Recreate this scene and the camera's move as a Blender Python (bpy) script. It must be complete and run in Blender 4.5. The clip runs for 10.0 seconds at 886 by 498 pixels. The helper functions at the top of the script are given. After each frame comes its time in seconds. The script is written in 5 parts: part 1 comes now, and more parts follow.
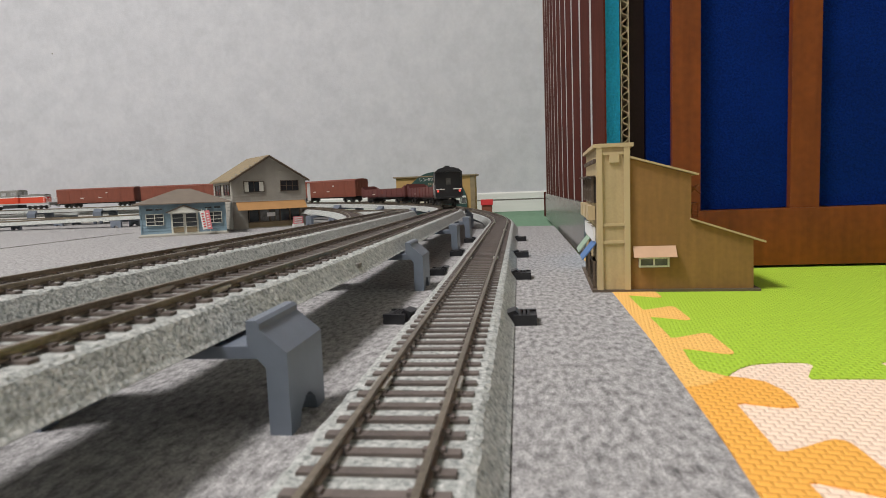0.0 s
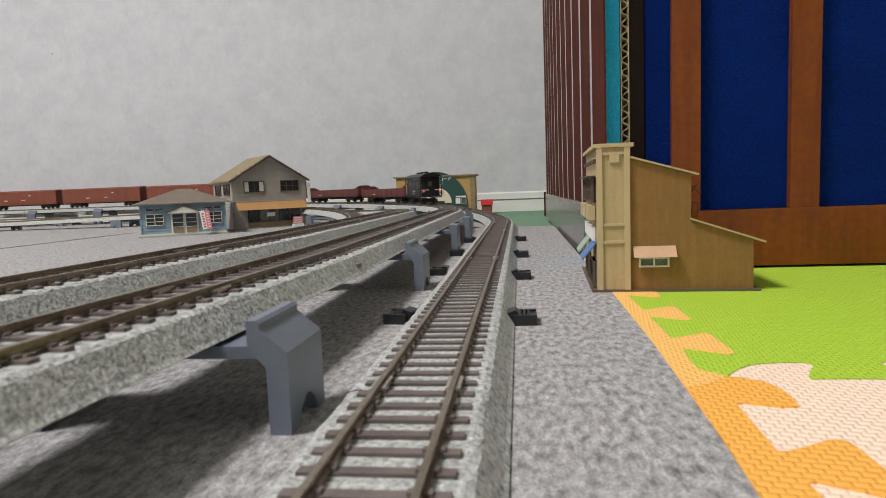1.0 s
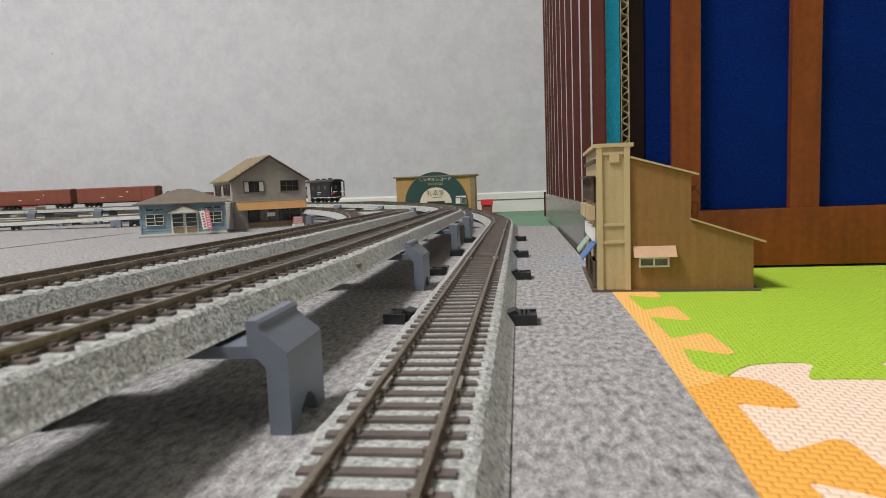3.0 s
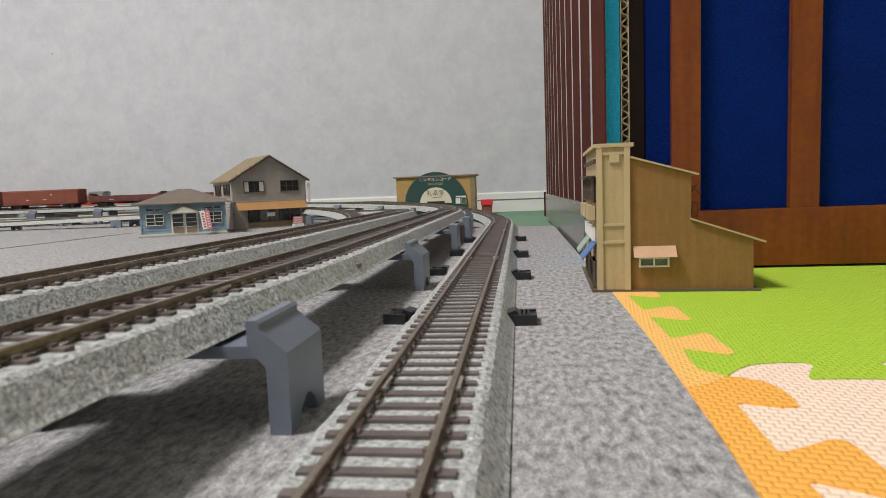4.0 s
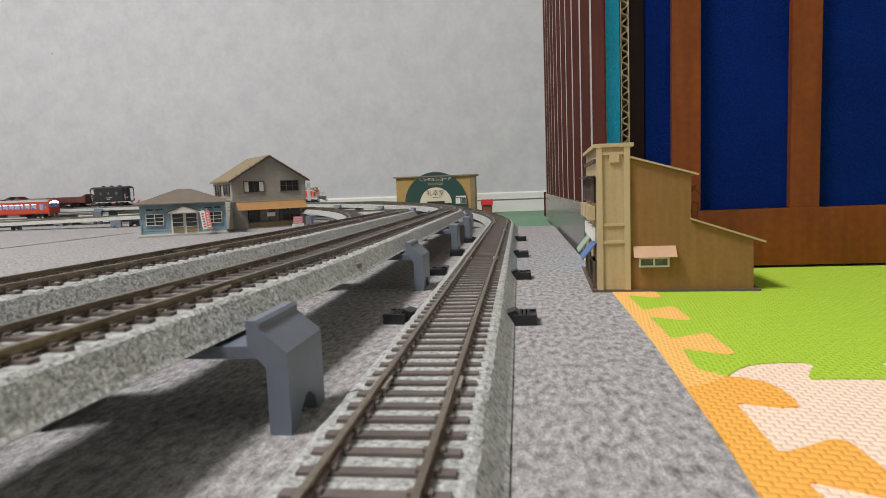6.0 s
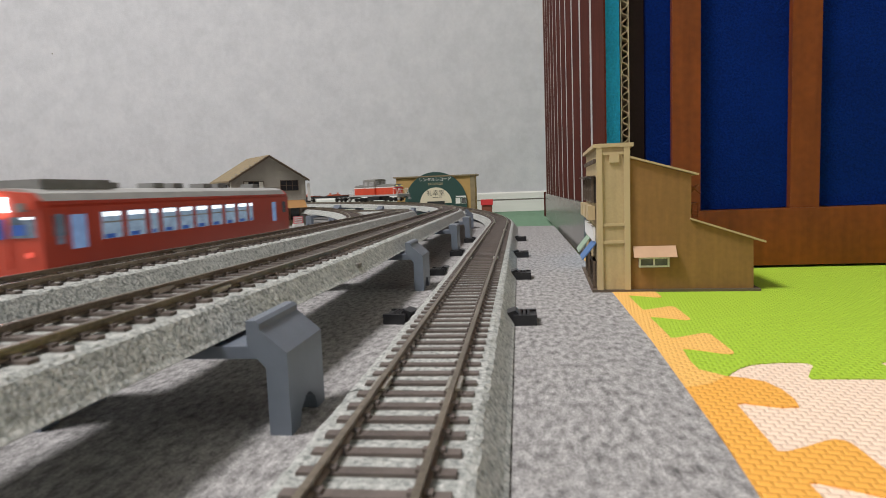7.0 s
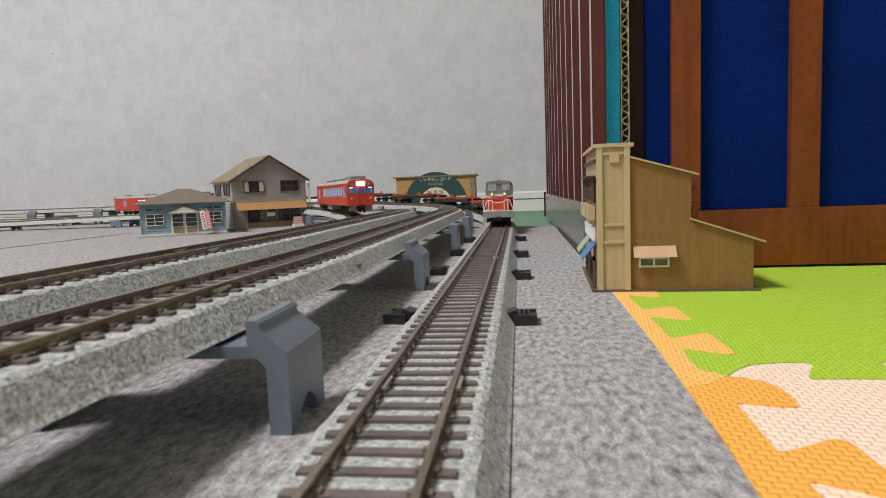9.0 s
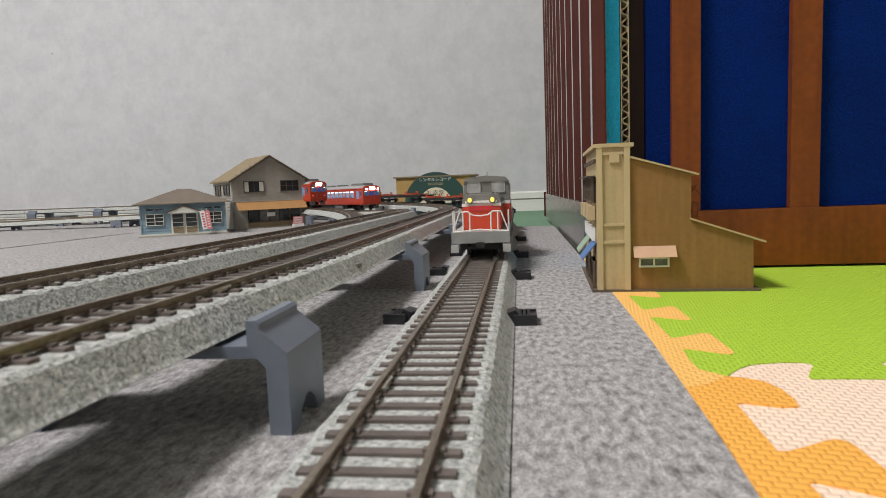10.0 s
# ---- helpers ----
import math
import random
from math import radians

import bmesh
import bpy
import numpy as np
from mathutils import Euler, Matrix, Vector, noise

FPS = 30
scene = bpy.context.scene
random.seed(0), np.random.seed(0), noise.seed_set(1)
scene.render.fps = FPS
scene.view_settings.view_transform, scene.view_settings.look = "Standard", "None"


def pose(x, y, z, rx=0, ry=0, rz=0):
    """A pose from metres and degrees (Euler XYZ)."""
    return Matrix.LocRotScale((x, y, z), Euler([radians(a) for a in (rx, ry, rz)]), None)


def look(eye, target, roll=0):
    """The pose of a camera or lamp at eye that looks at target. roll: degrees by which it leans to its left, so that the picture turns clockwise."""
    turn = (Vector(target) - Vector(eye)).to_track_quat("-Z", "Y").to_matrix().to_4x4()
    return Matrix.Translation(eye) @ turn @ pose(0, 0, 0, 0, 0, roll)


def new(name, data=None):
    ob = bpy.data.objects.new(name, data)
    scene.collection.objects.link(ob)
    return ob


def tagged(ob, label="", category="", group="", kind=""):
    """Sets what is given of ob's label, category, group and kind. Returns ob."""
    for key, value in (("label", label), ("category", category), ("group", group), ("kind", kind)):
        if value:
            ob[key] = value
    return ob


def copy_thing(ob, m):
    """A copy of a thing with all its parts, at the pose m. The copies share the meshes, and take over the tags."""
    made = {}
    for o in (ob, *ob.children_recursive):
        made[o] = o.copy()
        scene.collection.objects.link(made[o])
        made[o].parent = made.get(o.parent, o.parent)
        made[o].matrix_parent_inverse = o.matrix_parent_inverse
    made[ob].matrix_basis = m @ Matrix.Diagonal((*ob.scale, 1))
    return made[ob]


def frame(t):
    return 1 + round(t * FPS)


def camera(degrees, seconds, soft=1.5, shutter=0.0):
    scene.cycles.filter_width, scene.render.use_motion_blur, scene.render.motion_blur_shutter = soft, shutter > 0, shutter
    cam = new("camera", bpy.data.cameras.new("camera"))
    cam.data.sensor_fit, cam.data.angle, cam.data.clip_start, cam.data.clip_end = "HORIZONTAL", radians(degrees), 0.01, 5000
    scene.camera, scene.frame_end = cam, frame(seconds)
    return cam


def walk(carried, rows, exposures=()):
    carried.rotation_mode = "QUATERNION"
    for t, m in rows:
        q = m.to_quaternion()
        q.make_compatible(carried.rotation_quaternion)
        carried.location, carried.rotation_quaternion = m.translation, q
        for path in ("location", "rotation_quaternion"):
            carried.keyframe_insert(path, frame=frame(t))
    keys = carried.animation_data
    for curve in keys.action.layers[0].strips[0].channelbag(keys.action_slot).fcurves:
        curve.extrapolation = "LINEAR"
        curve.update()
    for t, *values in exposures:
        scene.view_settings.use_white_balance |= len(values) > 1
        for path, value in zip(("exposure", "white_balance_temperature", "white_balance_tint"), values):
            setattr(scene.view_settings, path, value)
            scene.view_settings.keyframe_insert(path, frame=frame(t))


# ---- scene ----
SECONDS = 10.0
cam = camera(71.5, SECONDS, soft=0.7, shutter=0.5)
# eye height 52 mm above the felt; y runs along the straight tracks, x across them
EYE = (0.0, 0.0, 0.0521)
RIGHT, UP = Vector((0.991823, 0.121856, -0.037922)), Vector((0.025787, 0.099659, 0.994687))
BACK = RIGHT.cross(UP)
CAM = Matrix((RIGHT, UP, BACK)).transposed().to_4x4()
CAM.translation = EYE
walk(cam, [(0, CAM), (SECONDS, CAM)])
cam.data.dof.use_dof, cam.data.dof.focus_distance, cam.data.dof.aperture_fstop = True, 0.68, 44.0

# ---------------------------------------------------------------- light
world = bpy.data.worlds.new("room_world")
scene.world = world
world.use_nodes = True
wbg = world.node_tree.nodes["Background"]
wbg.inputs[0].default_value = (0.9, 0.95, 1.0, 1)
wbg.inputs[1].default_value = 0.05
scene.view_settings.exposure = 0.0


def area_lamp(name, eye, target, size, power, colour):
    d = bpy.data.lights.new(name, "AREA")
    d.shape, d.size, d.energy, d.color = "DISK", size, power, colour
    ob = new(name, d)
    ob.matrix_world = look(eye, target)
    return tagged(ob, "round white ceiling lamp over the play room", "lamp")


LAMP = (-1.2, -0.45, 2.33)
area_lamp("ceiling_lamp", LAMP, (-1.199, -0.45, 0), 0.75, 82, (1.0, 0.964, 0.978))


# ---------------------------------------------------------------- materials
def mat(name, base, rough=0.6, metal=0.0, noise_scale=0.0, var=0.0, bump=0.0, bump_scale=200.0,
        emit=None, emit_strength=0.0, fine=0.0, fine_scale=900.0, spec=0.5, detail=6.0, rand=0.0):
    """base colour, two scales of noise variation, relief."""
    m = bpy.data.materials.new(name)
    m.use_nodes = True
    nt = m.node_tree
    b = nt.nodes["Principled BSDF"]
    b.inputs["Base Color"].default_value = (*base, 1)
    b.inputs["Roughness"].default_value = rough
    b.inputs["Metallic"].default_value = metal
    b.inputs["Specular IOR Level"].default_value = spec
    tc = nt.nodes.new("ShaderNodeTexCoord")
    last = None
    if var or fine or rand:
        rgb = nt.nodes.new("ShaderNodeRGB")
        rgb.outputs[0].default_value = (*base, 1)
        last = rgb.outputs[0]
    for amount, sc in ((var, noise_scale), (fine, fine_scale)):
        if amount:
            n = nt.nodes.new("ShaderNodeTexNoise")
            n.inputs["Scale"].default_value = sc
            n.inputs["Detail"].default_value = detail
            nt.links.new(tc.outputs["Object"], n.inputs["Vector"])
            r = nt.nodes.new("ShaderNodeMapRange")
            r.inputs[1].default_value, r.inputs[2].default_value = 0.3, 0.7
            r.inputs[3].default_value, r.inputs[4].default_value = 1 - amount, 1 + amount
            nt.links.new(n.outputs["Fac"], r.inputs[0])
            h = nt.nodes.new("ShaderNodeVectorMath")
            h.operation = "SCALE"
            nt.links.new(last, h.inputs[0])
            nt.links.new(r.outputs[0], h.inputs["Scale"])
            last = h.outputs[0]
    if rand:
        oi = nt.nodes.new("ShaderNodeObjectInfo")
        r = nt.nodes.new("ShaderNodeMapRange")
        r.inputs[3].default_value, r.inputs[4].default_value = 1 - rand, 1 + rand
        nt.links.new(oi.outputs["Random"], r.inputs[0])
        h = nt.nodes.new("ShaderNodeVectorMath")
        h.operation = "SCALE"
        nt.links.new(last, h.inputs[0])
        nt.links.new(r.outputs[0], h.inputs["Scale"])
        last = h.outputs[0]
    if last:
        nt.links.new(last, b.inputs["Base Color"])
    if bump:
        n = nt.nodes.new("ShaderNodeTexNoise")
        n.inputs["Scale"].default_value = bump_scale
        n.inputs["Detail"].default_value = 4
        nt.links.new(tc.outputs["Object"], n.inputs["Vector"])
        bp = nt.nodes.new("ShaderNodeBump")
        bp.inputs["Strength"].default_value = bump
        bp.inputs["Distance"].default_value = 0.001
        nt.links.new(n.outputs["Fac"], bp.inputs["Height"])
        nt.links.new(bp.outputs[0], b.inputs["Normal"])
    if emit:
        b.inputs["Emission Color"].default_value = (*emit, 1)
        b.inputs["Emission Strength"].default_value = emit_strength
    return m


def speckle(name, colours, stops, scale, rough=0.9, bump=0.5, bump_scale=900.0, stretch=(1, 1, 1), second=None, distance=0.0006):
    """mottled surface: a noise through a colour ramp, blended with a finer one."""
    m = bpy.data.materials.new(name)
    m.use_nodes = True
    nt = m.node_tree
    b = nt.nodes["Principled BSDF"]
    b.inputs["Roughness"].default_value = rough
    b.inputs["Specular IOR Level"].default_value = 0.25
    tc = nt.nodes.new("ShaderNodeTexCoord")
    mp = nt.nodes.new("ShaderNodeMapping")
    mp.inputs["Scale"].default_value = stretch
    nt.links.new(tc.outputs["Object"], mp.inputs[0])
    n = nt.nodes.new("ShaderNodeTexNoise")
    n.inputs["Scale"].default_value = scale
    n.inputs["Detail"].default_value = 8
    n.inputs["Roughness"].default_value = 0.62
    nt.links.new(mp.outputs[0], n.inputs["Vector"])
    ramp = nt.nodes.new("ShaderNodeValToRGB")
    els = ramp.color_ramp.elements
    while len(els) < len(colours):
        els.new(0.5)
    for e, c, s in zip(els, colours, stops):
        e.position, e.color = s, (*c, 1)
    nt.links.new(n.outputs["Fac"], ramp.inputs[0])
    out = ramp.outputs[0]
    if second:
        n2 = nt.nodes.new("ShaderNodeTexNoise")
        n2.inputs["Scale"].default_value = second[0]
        n2.inputs["Detail"].default_value = 5
        nt.links.new(tc.outputs["Object"], n2.inputs["Vector"])
        r = nt.nodes.new("ShaderNodeMapRange")
        r.inputs[1].default_value, r.inputs[2].default_value = 0.3, 0.7
        r.inputs[3].default_value, r.inputs[4].default_value = 1 - second[1], 1 + second[1]
        nt.links.new(n2.outputs["Fac"], r.inputs[0])
        h = nt.nodes.new("ShaderNodeVectorMath")
        h.operation = "SCALE"
        nt.links.new(out, h.inputs[0])
        nt.links.new(r.outputs[0], h.inputs["Scale"])
        out = h.outputs[0]
    nt.links.new(out, b.inputs["Base Color"])
    if bump:
        nb = nt.nodes.new("ShaderNodeTexNoise")
        nb.inputs["Scale"].default_value = bump_scale
        nb.inputs["Detail"].default_value = 5
        nt.links.new(tc.outputs["Object"], nb.inputs["Vector"])
        bp = nt.nodes.new("ShaderNodeBump")
        bp.inputs["Strength"].default_value = bump
        bp.inputs["Distance"].default_value = distance
        nt.links.new(nb.outputs["Fac"], bp.inputs["Height"])
        nt.links.new(bp.outputs[0], b.inputs["Normal"])
    return m


def foam(name, base):
    """EVA foam mat with a woven relief of staggered dashes, about 2 mm apart, its dips coloured darker for shade."""
    m = mat(name, base, 0.55, spec=0.3)
    nt = m.node_tree
    b = nt.nodes["Principled BSDF"]
    tc = nt.nodes.new("ShaderNodeTexCoord")
    mp = nt.nodes.new("ShaderNodeMapping")
    mp.inputs["Rotation"].default_value = (0, 0, radians(8))
    nt.links.new(tc.outputs["Object"], mp.inputs[0])
    br = nt.nodes.new("ShaderNodeTexBrick")
    br.offset, br.offset_frequency = 0.5, 2
    br.inputs["Scale"].default_value = 1.0
    br.inputs["Brick Width"].default_value = 0.0028
    br.inputs["Row Height"].default_value = 0.0022
    br.inputs["Mortar Size"].default_value = 0.0006
    br.inputs["Mortar Smooth"].default_value = 1.0
    c1 = tuple(v * 1.04 for v in base)
    br.inputs["Color1"].default_value = (*c1, 1)
    br.inputs["Color2"].default_value = (*base, 1)
    # shade in the weave's dips, put into the colour
    br.inputs["Mortar"].default_value = (*(v * 0.93 for v in base), 1)
    nt.links.new(mp.outputs[0], br.inputs["Vector"])
    nt.links.new(br.outputs["Color"], b.inputs["Base Color"])
    inv = nt.nodes.new("ShaderNodeMath")
    inv.operation = "SUBTRACT"
    inv.inputs[0].default_value = 1.0
    nt.links.new(br.outputs["Fac"], inv.inputs[1])
    bp = nt.nodes.new("ShaderNodeBump")
    bp.inputs["Strength"].default_value = 0.55
    bp.inputs["Distance"].default_value = 0.0006
    nt.links.new(inv.outputs[0], bp.inputs["Height"])
    nt.links.new(bp.outputs[0], b.inputs["Normal"])
    return m


def fabric(name, base):
    """matted fleece with a fine pile."""
    return mat(name, base, 0.95, noise_scale=30, var=0.12, fine=0.28, fine_scale=900, bump=0.7, bump_scale=700, spec=0.1)


def streaks(m, scale, amount, stretch):
    """Long faint streaks multiplied over a material's colour."""
    nt = m.node_tree
    b = nt.nodes["Principled BSDF"]
    tc = nt.nodes.new("ShaderNodeTexCoord")
    mp = nt.nodes.new("ShaderNodeMapping")
    mp.inputs["Scale"].default_value = stretch
    nt.links.new(tc.outputs["Object"], mp.inputs[0])
    n = nt.nodes.new("ShaderNodeTexNoise")
    n.inputs["Scale"].default_value = scale
    n.inputs["Detail"].default_value = 7
    nt.links.new(mp.outputs[0], n.inputs["Vector"])
    r = nt.nodes.new("ShaderNodeMapRange")
    r.inputs[1].default_value, r.inputs[2].default_value = 0.32, 0.68
    r.inputs[3].default_value, r.inputs[4].default_value = 1 - amount, 1 + amount
    nt.links.new(n.outputs["Fac"], r.inputs[0])
    h = nt.nodes.new("ShaderNodeVectorMath")
    h.operation = "SCALE"
    nt.links.new(b.inputs["Base Color"].links[0].from_socket, h.inputs[0])
    nt.links.new(r.outputs[0], h.inputs["Scale"])
    nt.links.new(h.outputs[0], b.inputs["Base Color"])
    return m


M = dict(
    felt=speckle("grey_felt", [(0.125, 0.121, 0.120), (0.345, 0.336, 0.330), (0.53, 0.517, 0.509)], [0.30, 0.5, 0.69], 470, 1.0, 0.8, 1800, stretch=(1, 0.45, 1), second=(1500, 0.32)),
    ballast=speckle("printed_ballast", [(0.19, 0.205, 0.195), (0.42, 0.435, 0.41), (0.62, 0.62, 0.59)], [0.33, 0.5, 0.66], 750, 0.8, 1.0, 1100, second=(260, 0.12), distance=0.0007),
    sleeper=mat("brown_sleeper_plastic", (0.125, 0.102, 0.090), 0.6, noise_scale=300, var=0.25, bump=0.3, bump_scale=1500, rand=0.15),
    rail=mat("nickel_rail", (0.27, 0.225, 0.17), 0.35, 0.8, noise_scale=60, var=0.2, fine=0.2),
    joiner=mat("bright_rail_joiner", (0.62, 0.58, 0.5), 0.3, 1.0, fine=0.15),
    pier=mat("blue_grey_plastic", (0.15, 0.175, 0.215), 0.38, noise_scale=120, var=0.08, bump=0.08, bump_scale=1500),
    black=mat("black_plastic", (0.014, 0.014, 0.016), 0.4, fine=0.2),
    wallpaper=speckle("pale_wallpaper", [(0.525, 0.532, 0.552), (0.560, 0.566, 0.588), (0.590, 0.594, 0.612)], [0.35, 0.5, 0.65], 22, 0.9, 0.35, 260, second=(90, 0.03), distance=0.0012),
    # for walls out of view; bright and greenish to tint the fill light
    bouncewall=mat("green_tinted_bounce_wall", (0.785, 0.82, 0.765), 0.9, noise_scale=12, var=0.03, bump=0.1, bump_scale=150),
    board=mat("white_gloss_paint", (0.78, 0.78, 0.74), 0.3, noise_scale=15, var=0.03),
    groove=mat("dark_groove", (0.20, 0.185, 0.16), 0.7, fine=0.1),
    wood=mat("red_brown_varnished_wood", (0.172, 0.043, 0.0055), 0.28, spec=0.3, noise_scale=22, var=0.16, fine=0.12, fine_scale=260, bump=0.05, bump_scale=300),
    darkwood=mat("dark_red_brown_wood", (0.075, 0.017, 0.010), 0.8, spec=0.08, noise_scale=22, var=0.16, fine=0.12, fine_scale=260, bump=0.05, bump_scale=300),
    # near black, stands for shade in the gap by the cardboard
    gapdark=mat("near_black_gap_fill", (0.016, 0.007, 0.006), 0.6, spec=0.2, fine=0.2),
    greypanel=mat("grey_varnished_panel", (0.17, 0.165, 0.15), 0.22, noise_scale=20, var=0.08),
    blue=fabric("deep_blue_fleece", (0.0006, 0.0145, 0.122)),
    cyan=mat("turquoise_fleece", (0.030, 0.42, 0.76), 0.95, noise_scale=30, var=0.06, fine=0.12, fine_scale=900, bump=0.5, bump_scale=700, spec=0.1),
    card=mat("corrugated_card", (0.60, 0.50, 0.36), 0.9, noise_scale=300, var=0.25, bump=0.3, bump_scale=700),
    yellow=foam("yellow_foam", (0.95, 0.545, 0.155)),
    amber=foam("amber_foam", (0.92, 0.45, 0.085)),
    green=foam("green_foam", (0.405, 0.615, 0.05)),
    cream=foam("cream_foam", (0.95, 0.73, 0.56)),
    dullgreen=mat("dull_green_carpet", (0.155, 0.28, 0.175), 0.9, noise_scale=120, var=0.1, fine=0.15, bump=0.3, bump_scale=600),
    floor=mat("room_floor_wood", (0.48, 0.36, 0.25), 0.45, noise_scale=12, var=0.2, fine=0.1, fine_scale=90),
    ceiling=mat("white_ceiling", (0.84, 0.84, 0.82), 0.95, noise_scale=20, var=0.03),
    ochre=mat("ochre_card_wall", (0.235, 0.120, 0.032), 0.75, noise_scale=40, var=0.07, fine=0.07, fine_scale=420, bump=0.1, bump_scale=600),
    sand=mat("sand_card_front", (0.45, 0.345, 0.185), 0.7, noise_scale=60, var=0.06, fine=0.05, bump=0.1),
    sandtrim=mat("sand_trim", (0.50, 0.39, 0.22), 0.7, noise_scale=60, var=0.06),
    glass=mat("dark_window_glass", (0.03, 0.035, 0.04), 0.12, noise_scale=80, var=0.3),
    roomglow=mat("grey_window_glass", (0.13, 0.13, 0.125), 0.15, noise_scale=140, var=0.5),
    salmon=mat("salmon_awning", (0.52, 0.33, 0.21), 0.8, noise_scale=100, var=0.1),
    awnblue=mat("blue_awning", (0.085, 0.17, 0.36), 0.8, noise_scale=150, var=0.1),
    awngreen=mat("grey_green_awning", (0.30, 0.40, 0.30), 0.8, noise_scale=150, var=0.1),
    siding=mat("grey_brown_siding", (0.37, 0.35, 0.305), 0.8, noise_scale=60, var=0.08, fine=0.06),
    bluesiding=mat("pale_blue_siding", (0.205, 0.300, 0.360), 0.75, noise_scale=60, var=0.08, fine=0.06),
    trimwhite=mat("off_white_trim", (0.62, 0.62, 0.55), 0.7, fine=0.06),
    framebrown=mat("brown_window_frame", (0.10, 0.072, 0.05), 0.6, fine=0.1),
    tanroof=mat("tan_card_roof", (0.25, 0.195, 0.115), 0.85, noise_scale=60, var=0.08, fine=0.08),
    brownroof=mat("grey_brown_roof", (0.165, 0.135, 0.105), 0.85, noise_scale=60, var=0.1, fine=0.08),
    orange=mat("orange_tan_awning", (0.46, 0.25, 0.095), 0.8, noise_scale=60, var=0.06),
    red=mat("red_paper", (0.62, 0.035, 0.04), 0.7, fine=0.06),
    pink=mat("pink_paper", (0.70, 0.22, 0.24), 0.7, fine=0.06),
    white=mat("white_paper", (0.80, 0.79, 0.76), 0.7, fine=0.04),
    discgreen=mat("dark_green_disc", (0.018, 0.062, 0.052), 0.6, fine=0.06),
    disccream=mat("cream_disc", (0.74, 0.66, 0.50), 0.7, fine=0.04),
    ink=mat("black_ink", (0.02, 0.02, 0.02), 0.8, fine=0.1),
    shopwall=mat("ochre_shop_wall", (0.47, 0.30, 0.105), 0.75, noise_scale=60, var=0.06),
    railcar=mat("vermilion_railcar_paint", (0.52, 0.060, 0.030), 0.4, noise_scale=60, var=0.05, bump=0.04, bump_scale=800),
    railroof=mat("grey_railcar_roof", (0.37, 0.37, 0.36), 0.7, noise_scale=90, var=0.08),
    unit=mat("dark_grey_roof_unit", (0.21, 0.21, 0.205), 0.6, noise_scale=200, var=0.15),
    lit=mat("lit_railcar_window", (0.16, 0.22, 0.28), 0.15, noise_scale=220, var=0.7, emit=(0.45, 0.62, 0.85), emit_strength=0.28),
    glow=mat("railcar_cabin_light", (0.9, 0.95, 1.0), 0.3, emit=(0.85, 0.93, 1.0), emit_strength=1.6),
    dim=mat("dim_railcar_window", (0.12, 0.15, 0.19), 0.12, noise_scale=160, var=0.5),
    # this blue emits a little itself, standing in for cabin light on it
    blueglow=mat("glowing_blue_seat_and_pane", (0.02, 0.07, 0.28), 0.5, noise_scale=120, var=0.4, emit=(0.04, 0.13, 0.5), emit_strength=0.25),
    # door glass emits too, as if lit from inside the cabin
    door=mat("lit_railcar_door_glass", (0.10, 0.15, 0.24), 0.15, noise_scale=180, var=0.6, emit=(0.30, 0.48, 0.85), emit_strength=0.35),
    cablit=mat("lit_cab_window", (0.12, 0.15, 0.19), 0.12, noise_scale=260, var=0.8, emit=(0.5, 0.7, 1.0), emit_strength=0.08),
    pale=mat("pale_loco_window", (0.36, 0.36, 0.35), 0.12, noise_scale=120, var=0.3),
    beam=mat("grey_loco_beam", (0.27, 0.27, 0.26), 0.5, noise_scale=120, var=0.1),
    headlamp=mat("white_lit_lamp", (0.9, 0.9, 0.95), 0.2, emit=(0.92, 0.94, 1.0), emit_strength=7.0),
    taillamp=mat("red_lit_lamp", (0.8, 0.1, 0.08), 0.2, emit=(1.0, 0.16, 0.10), emit_strength=0.6),
    yellowlamp=mat("yellow_lit_lamp", (0.8, 0.7, 0.1), 0.2, emit=(1.0, 0.80, 0.20), emit_strength=0.7),
    locored=mat("orange_red_loco_paint", (0.62, 0.065, 0.025), 0.42, noise_scale=60, var=0.05),
    locogrey=mat("warm_grey_loco_paint", (0.20, 0.195, 0.175), 0.5, noise_scale=60, var=0.06),
    silver=mat("silver_grey_frame", (0.40, 0.40, 0.385), 0.45, noise_scale=120, var=0.08),
    whiterail=mat("white_handrail", (0.82, 0.80, 0.76), 0.5, fine=0.04),
    boxcar=mat("red_brown_boxcar_paint", (0.20, 0.054, 0.030), 0.55, noise_scale=50, var=0.08, fine=0.05),
    gondola=mat("dark_maroon_wagon_paint", (0.125, 0.036, 0.031), 0.55, noise_scale=50, var=0.1, fine=0.05),
    stake=mat("bright_orange_stakes", (0.55, 0.10, 0.032), 0.5, fine=0.06),
    rack=mat("orange_brown_rack", (0.30, 0.065, 0.032), 0.55, noise_scale=90, var=0.15, fine=0.08),
    darkframe=mat("black_wagon_frame", (0.016, 0.015, 0.015), 0.5, fine=0.2),
    wheel=mat("dark_steel_wheel", (0.05, 0.045, 0.04), 0.4, 0.6, fine=0.2),
)


# ---------------------------------------------------------------- mesh helpers
def box(bm, x0, x1, y0, y1, z0, z1, m=None):
    vs = [bm.verts.new(p) for p in ((x0, y0, z0), (x1, y0, z0), (x1, y1, z0), (x0, y1, z0), (x0, y0, z1), (x1, y0, z1), (x1, y1, z1), (x0, y1, z1))]
    for q in ((3, 2, 1, 0), (4, 5, 6, 7), (0, 1, 5, 4), (1, 2, 6, 5), (2, 3, 7, 6), (3, 0, 4, 7)):
        bm.faces.new([vs[i] for i in q])
    if m is not None:
        bmesh.ops.transform(bm, matrix=m, verts=vs)
    return vs


